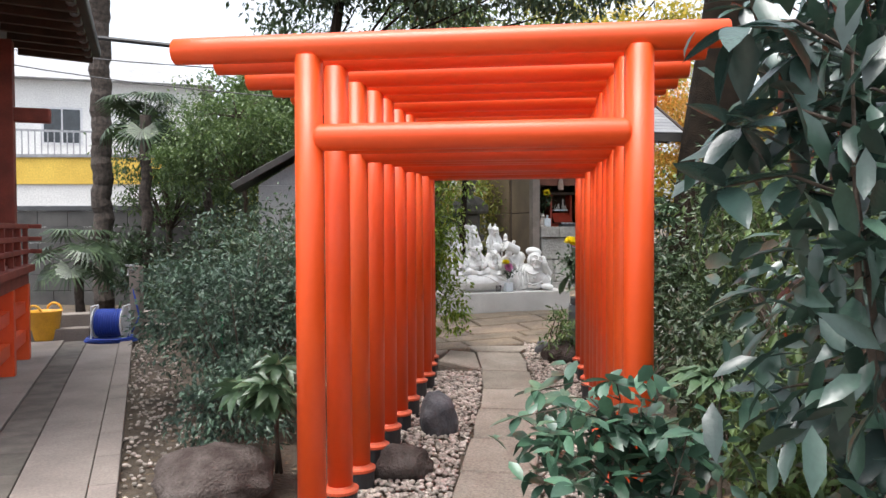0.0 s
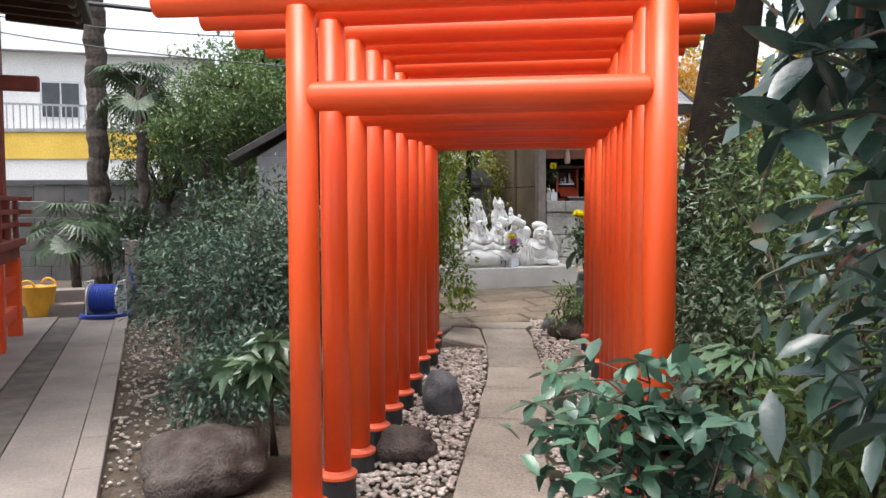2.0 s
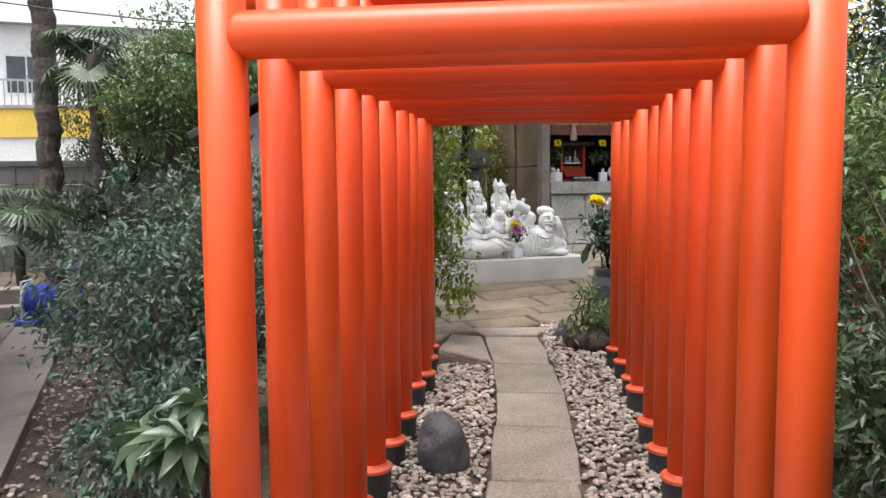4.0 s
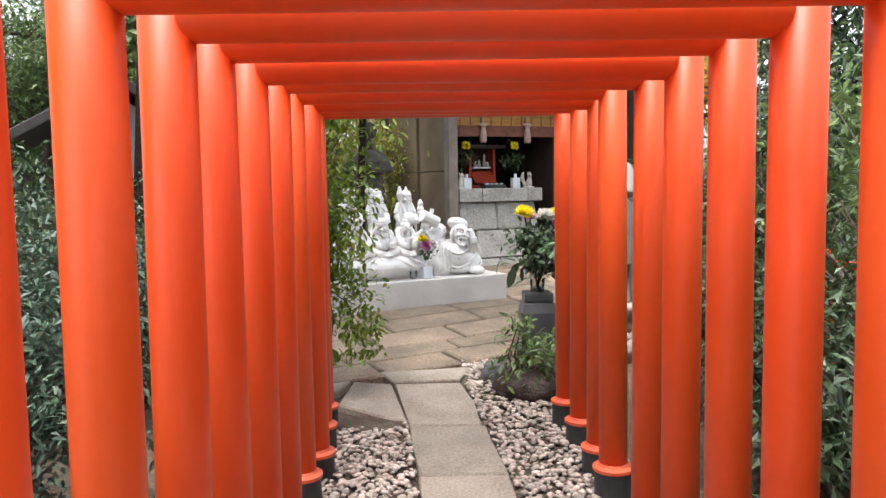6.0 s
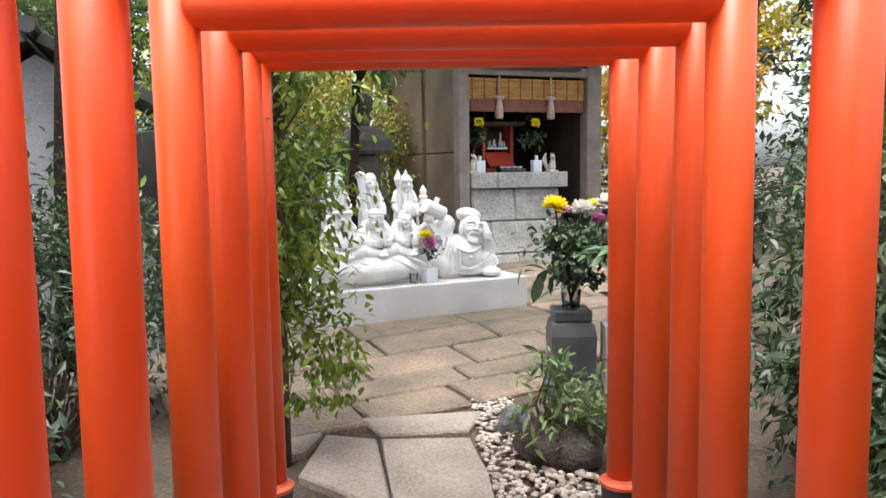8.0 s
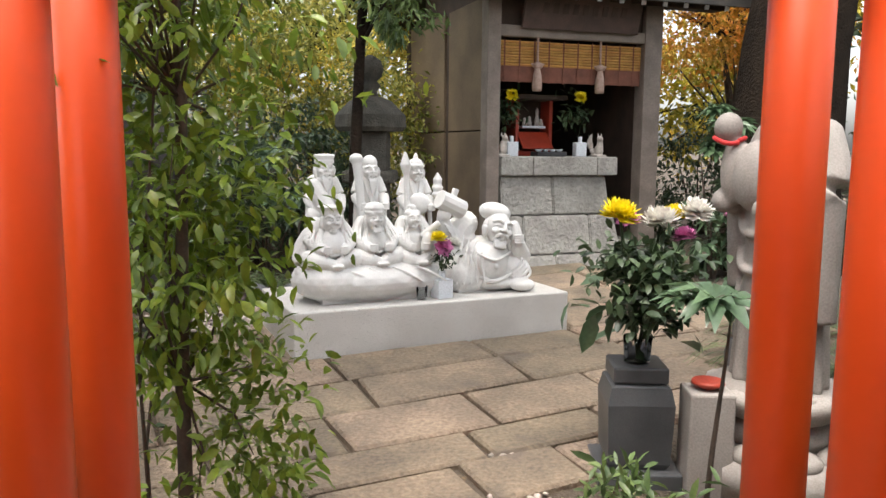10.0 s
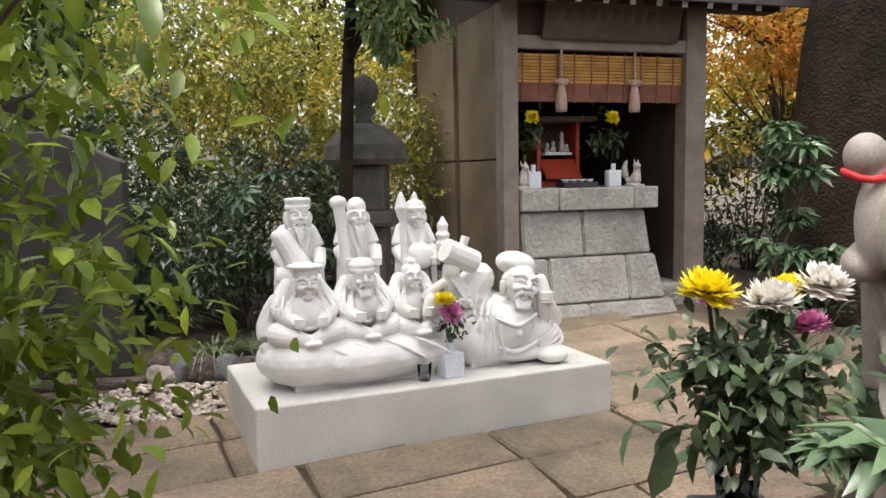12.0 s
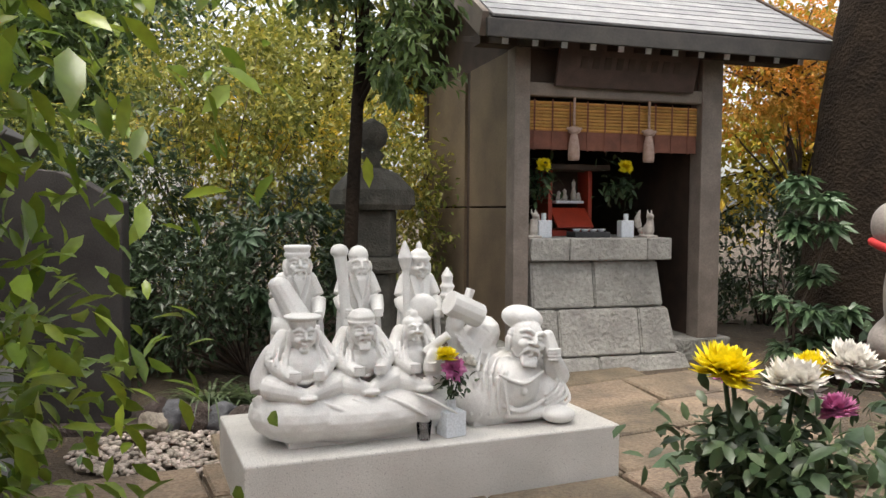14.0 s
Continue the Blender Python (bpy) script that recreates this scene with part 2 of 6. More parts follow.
def tube(points, radii, seg=10, bm=None):
    own = bm if bm is not None else bmesh.new()
    pts = [Vector(p) for p in points]
    if not isinstance(radii, (list, tuple)):
        radii = [radii] * len(pts)
    rings = []
    for k, p in enumerate(pts):
        d = (pts[min(k + 1, len(pts) - 1)] - pts[max(k - 1, 0)]).normalized()
        side = d.cross(Vector((0, 0, 1)) if abs(d.z) < 0.9 else Vector((0, 1, 0))).normalized()
        up = side.cross(d)
        rings.append([own.verts.new(p + radii[k] * (math.cos(2 * math.pi * j / seg) * side + math.sin(2 * math.pi * j / seg) * up)) for j in range(seg)])
    for a, b in zip(rings, rings[1:]):
        for j in range(seg):
            own.faces.new((a[j], a[(j + 1) % seg], b[(j + 1) % seg], b[j]))
    own.faces.new(rings[0][::-1])
    own.faces.new(rings[-1])
    return own


def ball(c, r, rot=(0, 0, 0), bm=None, sub=3):
    own = bmesh.new()
    bmesh.ops.create_icosphere(own, subdivisions=sub, radius=1)
    r = r if isinstance(r, (list, tuple)) else (r, r, r)
    own.transform(Matrix.LocRotScale(Vector(c), Euler([radians(a) for a in rot]), Vector(r)))
    return merge(own, bm)


def rock_mesh(r, seed, rough=0.25, flat=1.0):
    own = bmesh.new()
    bmesh.ops.create_icosphere(own, subdivisions=4, radius=1)
    for v in own.verts:
        p = v.co.copy()
        k = 1 + rough * noise.noise(p * 1.1 + Vector((seed, 0, 0))) + rough * 0.45 * noise.noise(p * 3 + Vector((0, seed, 0))) + rough * 0.15 * noise.noise(p * 9)
        v.co = Vector((p.x * r[0], p.y * r[1], p.z * r[2])) * k
    return own


def raw(name, verts, faces, material, smooth=False):
    me = bpy.data.meshes.new(name)
    me.from_pydata(verts.tolist() if hasattr(verts, "tolist") else verts, [], faces.tolist() if hasattr(faces, "tolist") else faces)
    me.materials.append(material)
    if smooth:
        me.polygons.foreach_set("use_smooth", [True] * len(me.polygons))
    return me


def unit(a):
    return a / np.maximum(np.linalg.norm(a, axis=1, keepdims=True), 1e-9)


def leaves(name, pts, dirs, ups, lengths, ratio, material, fine=False):
    """Many leaves in one mesh: each folded along its midrib."""
    d, n = unit(dirs), len(pts)
    s = unit(np.cross(d, ups))
    u = np.cross(s, d)
    L = np.asarray(lengths).reshape(-1, 1)
    W = L * ratio / 2
    if fine:
        cols = [pts, pts + d * L * 0.3 - s * W * 0.85 + u * W * 0.25, pts + d * L * 0.3 + s * W * 0.85 + u * W * 0.25, pts + d * L * 0.68 - s * W * 0.8 + u * W * 0.1,
                pts + d * L * 0.68 + s * W * 0.8 + u * W * 0.1, pts + d * L - u * L * 0.12, pts + d * L * 0.33, pts + d * L * 0.68 - u * L * 0.03]
        base = np.array([[0, 2, 6], [0, 6, 1], [6, 2, 4], [6, 4, 7], [6, 7, 3], [6, 3, 1], [7, 4, 5], [7, 5, 3]])
    else:
        cols = [pts, pts + d * L * 0.45 - s * W + u * W * 0.3, pts + d * L * 0.45 + s * W + u * W * 0.3, pts + d * L - u * L * 0.1]
        base = np.array([[0, 2, 3], [0, 3, 1]])
    k = len(cols)
    verts = np.stack(cols, axis=1).reshape(-1, 3)
    faces = (base[None] + (np.arange(n) * k)[:, None, None]).reshape(-1, 3)
    return raw(name, verts, faces, material, fine)


def cloud(rng, lobes, n, clumps=40, spread=0.16, hollow=0.45):
    """Leaf places in clumps through ellipsoid lobes: points, outward directions, clump centres."""
    vol = np.array([(l[3] * l[4] * l[5]) ** 0.67 for l in lobes])
    pick = rng.choice(len(lobes), clumps, p=vol / vol.sum())
    v = unit(rng.normal(size=(clumps, 3))) * rng.uniform(hollow, 1.0, (clumps, 1))
    lob = np.array(lobes)
    cc = lob[pick, :3] + v * lob[pick, 3:6]
    which = rng.integers(0, clumps, n)
    size = (lob[pick, 3:6].mean(axis=1) * spread * rng.uniform(0.6, 1.5, clumps))[which][:, None]
    off = rng.normal(size=(n, 3)) * size * np.array([1, 1, 0.7])
    out = unit(v[which] + 0.6 * rng.normal(size=(n, 3)))
    return cc[which] + off, out, cc


def plant(name, label, category, base, stems, lobes, n, size, ratio, material, seed, clumps=40, spread=0.3, droop=0.35, bark=None, trunk=None, fine=False, hollow=0.35, kind="", limbs=14, limb_r=0.012):
    """A shrub or tree: trunk with limbs to its clumps, and a crown of many leaves."""
    rng = np.random.default_rng(seed)
    top = thing(name, label, category, kind=kind)
    top.location = base
    b = Vector(base)
    rel = [(l[0] - b.x, l[1] - b.y, l[2] - b.z, *l[3:]) for l in lobes]
    pts, out, cc = cloud(rng, rel, n, clumps, spread, hollow)
    keep = pts[:, 2] > 0.02
    pts, out = pts[keep], out[keep]
    dirs = out + np.array([0, 0, -droop]) + 0.5 * rng.normal(size=out.shape)
    ups = np.array([0, 0, 1.0]) + 0.45 * rng.normal(size=out.shape)
    part("crown", leaves("crown", pts, dirs, ups, rng.uniform(0.65, 1.25, len(pts)) * size, ratio, material, fine), None, top)
    bm = bmesh.new()
    bark = bark or BARKTHIN
    if trunk:
        path = [Vector(p) - b for p in trunk[0]]
        tube(path, list(trunk[1]), 12, bm)
        roots = path[1:]
    else:
        roots = [Vector((0.05 * math.cos(k), 0.05 * math.sin(k), 0)) for k in range(stems)]
        for r in roots:
            tube([r - Vector((0, 0, 0.05)), r + Vector((0, 0, 0.15))], limb_r * 1.3, 6, bm)
    for c in cc[:limbs]:
        c = Vector(c)
        r = min(roots, key=lambda q: (q - c).length + (2 if q.z > c.z + 0.1 else 0))
        mid = r.lerp(c, 0.5) + Vector((rng.normal() * 0.05, rng.normal() * 0.05, 0.06 * (c - r).length))
        tube([r, mid, c], [limb_r, limb_r * 0.7, limb_r * 0.25], 6, bm)
    part("trunk" if trunk else "branchwork", bm, bark, top, smooth=True)
    return top


def ground_z(x, y):
    z = float(np.interp(y, [-50, 4.6, 6.5, 7.6, 8.6, 10.5, 12, 60], [-0.05, -0.05, 0.06, 0.155, 0.175, 0.34, 0.45, 0.45]))
    w = min(1.0, max(0.0, (x + 5.0) / 1.8))
    e = min(1.0, max(0.0, (1.7 - abs(x)) / 0.6))
    dip = float(np.interp(y, [-3.5, -0.5, 4.7], [0.0, 0.10, 0.0])) * e * e * (3 - 2 * e)
    return -0.05 - dip + (z + 0.05) * w * w * (3 - 2 * w)


# ---- ground ----
gx = [-400, -120, -40] + [-14 + 0.3 * k for k in range(88)] + [30, 120, 400]
gy = [-400, -120, -30] + [-8 + 0.3 * k for k in range(84)] + [30, 120, 400]
gv = [(x, y, ground_z(x, y) + (0.025 * noise.noise(Vector((x, y, 0)) * 0.9) - 0.015 if abs(x) < 13 else 0)) for y in gy for x in gx]
gf = [(r * len(gx) + c, r * len(gx) + c + 1, (r + 1) * len(gx) + c + 1, (r + 1) * len(gx) + c) for r in range(len(gy) - 1) for c in range(len(gx) - 1)]
tagged(new("ground", raw("ground", gv, gf, SOIL, True)), "dark garden soil with fallen leaf litter", "ground", kind="structure")


# ---- torii tunnel ----
def torii(m):
    t = thing("torii", "vermilion painted round-post torii gate on black footings", "torii gate", m, "torii tunnel")
    for s in (-1, 1):
        post = part("post", lathe([(0.0745, -0.02), (0.073, 1.2), (0.071, 2.31)], 28), VERMILION, t, smooth=True, m=pose(s * 0.822, 0, 0))
        part("flange", lathe([(0.108, -0.022), (0.108, -0.006), (0.084, 0.004), (0.076, 0.016)], 28), FLANGE, post, "worn flange at the post foot")
        part("footing", lathe([(0.100, -0.34), (0.100, -0.030), (0.095, -0.023)], 24), BLACK_BASE, post, "black cylindrical footing", smooth=False)
    bar = lathe([(0.060, -1.39), (0.066, -1.385), (0.068, -1.2), (0.068, 1.2), (0.066, 1.385), (0.060, 1.39)], 28)
    part("top_beam", bar, VERMILION, t, smooth=True, m=pose(-0.15, 0, 2.355, 0, 90, 0))
    nuki = lathe([(0.045, -0.80), (0.066, -0.775), (0.068, -0.76), (0.068, 0.76), (0.066, 0.775), (0.045, 0.80)], 24)
    part("tie_beam", nuki, VERMILION, t, smooth=True, m=pose(0, 0, 1.905, 0, 90, 0))
    return t


# each gate: distance along the tunnel, west and east post
GATES = [(0.02, -0.785, 0.83), (0.40, -0.74, 0.815), (0.82, -0.735, 0.809), (1.25, -0.735, 0.806), (1.67, -0.73, 0.809), (2.12, -0.73, 0.805),
         (2.55, -0.735, 0.806), (3.19, -0.772, 0.808), (3.55, -0.75, 0.815), (3.98, -0.79, 0.80), (4.34, -0.824, 0.772)]
first = None
for k, (y, west, east) in enumerate(GATES):
    m = pose((west + east) / 2, y, 0.0235 * y + (0.012 * math.sin(k * 2.1) if k else 0), 0.25 * math.sin(k * 1.7), 0.2 * math.cos(k * 2.2) if k else 0, 0.3 * math.sin(k * 3.1))
    gate = copy_thing(first, m) if first else torii(m)
    gate.scale = ((east - west) / 1.644, 1, 1)
    first = first or gate


# ---- paving, path and gravel ----
def slab(corners, z, thick, material, parent, name, bevel=0.012, tilt=0.0):
    bm = bmesh.new()
    vs = [bm.verts.new((x, y, -thick)) for x, y in corners]
    top = [bm.verts.new((x, y, z if not callable(z) else z(x, y))) for x, y in corners]
    bm.faces.new(vs[::-1])
    upper = bm.faces.new(top)
    for k in range(len(vs)):
        j = (k + 1) % len(vs)
        bm.faces.new((vs[k], vs[j], top[j], top[k]))
    bmesh.ops.bevel(bm, geom=list(upper.edges), offset=bevel, segments=1, affect="EDGES")
    return part(name, bm, material, parent)


def path_z(x, y):
    return ground_z(x, y) + 0.03


path = thing("garden_path", "narrow path of worn irregular flagstones through gravel", "path", kind="structure")
rng = np.random.default_rng(4)
joints = [-4.6, -3.7, -2.9, -2.05, -1.2, -0.45, 0.35, 1.1, 1.85, 2.7, 3.45, 4.28, 5.22]


def path_edges(y):
    return (float(np.interp(y, [-5, 0.5, 2, 3, 4.3, 5.2], [-0.11, -0.14, -0.15, -0.155, -0.25, -0.385])), float(np.interp(y, [-5, 0.5, 2, 3.2, 4.3, 5.2], [0.40, 0.35, 0.33, 0.315, 0.22, 0.12])))


for a, b in zip(joints, joints[1:]):
    (l0, r0), (l1, r1) = path_edges(a), path_edges(b)
    j = rng.uniform(-0.02, 0.02, 4)
    mid = (a + b) / 2
    lm, rm = path_edges(mid)
    slab([(l0 + j[0], a + 0.012), (r0 + j[1], a + 0.012 + j[2]), (rm + j[3] * 0.7, mid), (r1 + j[1], b - 0.012), (l1 + j[2], b - 0.012 + j[0]), (lm + j[2] * 0.7, mid)], path_z, 0.2, PATHSTONE, path, "flagstone")
for quad in ([(-0.41, 4.45), (-0.28, 4.4), (-0.42, 5.2), (-0.72, 5.28), (-0.78, 4.75)], [(-0.8, 5.05), (-0.74, 5.31), (-1.3, 5.6), (-1.5, 5.1), (-1.1, 4.9)],
             [(-0.40, 5.25), (0.10, 5.30), (0.20, 5.62), (-0.55, 5.52)]):
    slab(quad, path_z, 0.2, PATHSTONE, path, "flagstone")

# paved court: rows parallel to the plinth
A27 = radians(27)
CU, CV = Vector((math.cos(A27), math.sin(A27), 0)), Vector((-math.sin(A27), math.cos(A27), 0))
court = thing("paved_court", "court of large worn brown paving slabs with dark joints", "paving", kind="structure")
rows = [(5.05, 5.45, [1.35, 2.05, 2.75, 3.3, 3.75]), (5.45, 5.78, [1.2, 1.9, 2.97, 3.75, 4.6]), (5.78, 6.24, [1.0, 1.7, 2.35, 3.19, 4.0, 4.9, 5.6]), (6.24, 6.70, [0.6, 1.5, 2.66, 3.68, 4.6, 5.5, 6.4]),
        (6.70, 7.14, [0.4, 1.4, 2.62, 3.66, 4.5, 5.4, 6.5]), (7.14, 7.65, [0.2, 1.25, 2.3, 3.2, 4.55, 5.3, 6.2]), (7.65, 8.15, [1.3, 2.3, 3.4, 4.6, 5.5, 6.3]), (8.15, 8.7, [2.4, 3.5, 4.7, 5.6, 6.3]), (8.7, 9.3, [3.9, 4.9, 5.9])]
for v0, v1, us in rows:
    for a, b in zip(us, us[1:]):
        j = rng.uniform(-0.015, 0.015, 4)
        q = [CU * (a + 0.018 + j[0]) + CV * (v0 + 0.017), CU * (b - 0.016 + j[1]) + CV * (v0 + 0.017 + j[3]), CU * (b - 0.012 + j[2]) + CV * (v1 - 0.01), CU * (a + 0.014 + j[3]) + CV * (v1 - 0.01 + j[0])]
        lift = rng.uniform(-0.004, 0.006)
        slab([(p.x, p.y) for p in q], lambda x, y, e=lift: path_z(x, y) + e, 0.2, PAVING, court, "paving_slab", 0.014)

ICO = np.array([(0, s1, s2 * 1.618) for s1 in (-1, 1) for s2 in (-1, 1)] + [(s1, s2 * 1.618, 0) for s1 in (-1, 1) for s2 in (-1, 1)] + [(s2 * 1.618, 0, s1) for s1 in (-1, 1) for s2 in (-1, 1)]) / 1.9
hull = bmesh.new()
for p in ICO:
    hull.verts.new(p)
bmesh.ops.convex_hull(hull, input=hull.verts[:])
hull.verts.index_update()
ICOF = np.array([[v.index for v in f.verts] for f in hull.faces])
ICO = np.array([v.co[:] for v in hull.verts])
hull.free()


def gravel(name, label, inside, x0, x1, y0, y1, n, size, seed, material=PEBBLE):
    r = np.random.default_rng(seed)
    p = np.column_stack([r.uniform(x0, x1, n), r.uniform(y0, y1, n)])
    p = p[[inside(x, y) for x, y in p]]
    n = len(p)
    s = r.uniform(0.55, 1.35, (n, 1)) * size * np.column_stack([np.ones(n), r.uniform(0.6, 0.95, n), r.uniform(0.4, 0.65, n)]) / 2
    ang = r.uniform(0, 6.28, n)
    z = np.array([ground_z(x, y) for x, y in p]) + 0.004 + r.uniform(0, 0.014, n)
    v = ICO[None] * s[:, None, :] * r.uniform(0.8, 1.2, (n, len(ICO), 1))
    ca, sa = np.cos(ang)[:, None], np.sin(ang)[:, None]
    V = np.stack([v[..., 0] * ca - v[..., 1] * sa, v[..., 0] * sa + v[..., 1] * ca, v[..., 2]], axis=2) + np.column_stack([p, z])[:, None, :]
    F = (ICOF[None] + (np.arange(n) * len(ICO))[:, None, None]).reshape(-1, 3)
    return tagged(new(name, raw(name, V.reshape(-1, 3), F, material, True)), label, "gravel", kind="stuff")


def in_tunnel(x, y):
    l, r = path_edges(y)
    right = float(np.interp(y, [4.3, 5.0, 5.9, 6.6], [1.0, 0.6, 0.4, 0.15]))
    left = -0.80 if y < 4.3 else -0.3
    return (left < x < l - 0.02 and y < 5.0) or (r + 0.02 < x < right)


gravel("gravel", "pale beige rounded gravel beside the flagstones", in_tunnel, -0.85, 1.05, -1.5, 6.3, 15000, 0.042, 1)
gravel("gravel", "pale gravel patch in front of the slate stele", lambda x, y: ((x + 1.95) / 0.62) ** 2 + ((y - 8.55) / 0.42) ** 2 < 1, -2.7, -1.2, 8.0, 9.1, 1500, 0.05, 2)
gravel("gravel", "dirty gravel strip along the concrete kerb", lambda x, y: -0.05 < (x + 2.0) * 0.88 + (y - 0.31) * 0.475 < 0.5, -6, -0.5, -2, 6.2, 9000, 0.035, 3)

# ---- concrete yard on the west ----
YD = Matrix.Translation((-2.0, 0.31, 0)) @ Matrix.Rotation(radians(28.3), 4, "Z")
yard = thing("concrete_yard", "plain concrete paving strips beside a stone drain cover", "paving", YD, kind="structure")


def strip(x0, x1, cuts, z, material, name):
    for a, b in zip(cuts, cuts[1:]):
        part(name, box((x0 + 0.005, a + 0.004, -0.2), (x1 - 0.005, b - 0.004, z), 0.006), material, yard)


strip(-0.16, 0.0, [-6 + 0.6 * k for k in range(22)], 0.02, CONCRETE, "kerb_stone")
strip(-0.56, -0.16, [-6, -3.4, -0.9, 1.7, 4.2, 6.6], -0.005, CONCRETE, "concrete_panel")
strip(-0.84, -0.56, [-6 + 0.5 * k for k in range(26)], -0.012, DRAIN, "drain_cover")
strip(-2.2, -0.84, [-6, -2.6, 0.4, 3.1, 5.2, 6.6], -0.005, CONCRETE, "concrete_panel")
strip(-6.0, -2.2, [-6, -2.6, 0.4, 3.1, 5.2, 6.6], -0.006, CONCRETE, "concrete_panel")
for a in [-5.5 + 0.62 * k for k in range(12)]:
    part("kerb_block", box((a, 6.62, -0.2), (a + 0.61, 6.85, 0.14), 0.01), CONCRETE, yard)
    part("kerb_block", box((a + 0.2, 7.1, -0.2), (a + 0.81, 7.4, 0.28), 0.01), CONCRETE, yard)


# ---- plinth with the seven stone figures ----
PL = Matrix.Translation((-1.10, 7.468, 0)) @ Matrix.Rotation(A27, 4, "Z")
plinth = part("plinth", box((0, 0, 0.10), (2.105, 1.0, 0.482), 0.012), GRANITE, None, m=PL)
tagged(plinth, "low pale granite plinth with a damp top", "plinth")


def figure(name, blobs, label, voxel=0.0048, m=None, material=STATUE, smooth_n=1):
    """A carved stone figure: rounded masses fused into one surface."""
    bm = bmesh.new()
    for b in blobs:
        if b[0] == "e":
            ball(b[1], b[2], b[3] if len(b) > 3 else (0, 0, 0), bm)
        elif b[0] == "t":
            pts, rad = [Vector(p) for p in b[1]], b[2] if isinstance(b[2], list) else [b[2]] * len(b[1])
            if len(pts) > 2:
                fine_p, fine_r = [], []
                for k in range(len(pts) - 1):
                    p0, p1, p2, p3 = pts[max(k - 1, 0)], pts[k], pts[k + 1], pts[min(k + 2, len(pts) - 1)]
                    for f in (0, 0.2, 0.4, 0.6, 0.8):
                        fine_p.append(0.5 * (2 * p1 + (p2 - p0) * f + (2 * p0 - 5 * p1 + 4 * p2 - p3) * f * f + (3 * p1 - p0 - 3 * p2 + p3) * f ** 3))
                        fine_r.append(rad[k] + (rad[k + 1] - rad[k]) * f)
                pts, rad = fine_p + [pts[-1]], fine_r + [rad[-1]]
            tube(pts, rad, 12, bm)
            for e in (0, -1) if len(b[1]) > 2 else ():
                ball(pts[e], rad[e], (0, 0, 0), bm, 2)
        elif b[0] == "b":
            box(b[1], b[2], 0, bm)
        else:
            merge(lathe(b[1], 20), bm, b[2])
    ob = part(name, bm, material, None, smooth=True, m=m)
    rem = ob.modifiers.new("fuse", "REMESH")
    rem.mode, rem.voxel_size, rem.use_smooth_shade = "VOXEL", voxel, True
    sm = ob.modifiers.new("soften", "SMOOTH")
    sm.iterations, sm.factor = smooth_n, 0.5
    return tagged(ob, label, "statue")


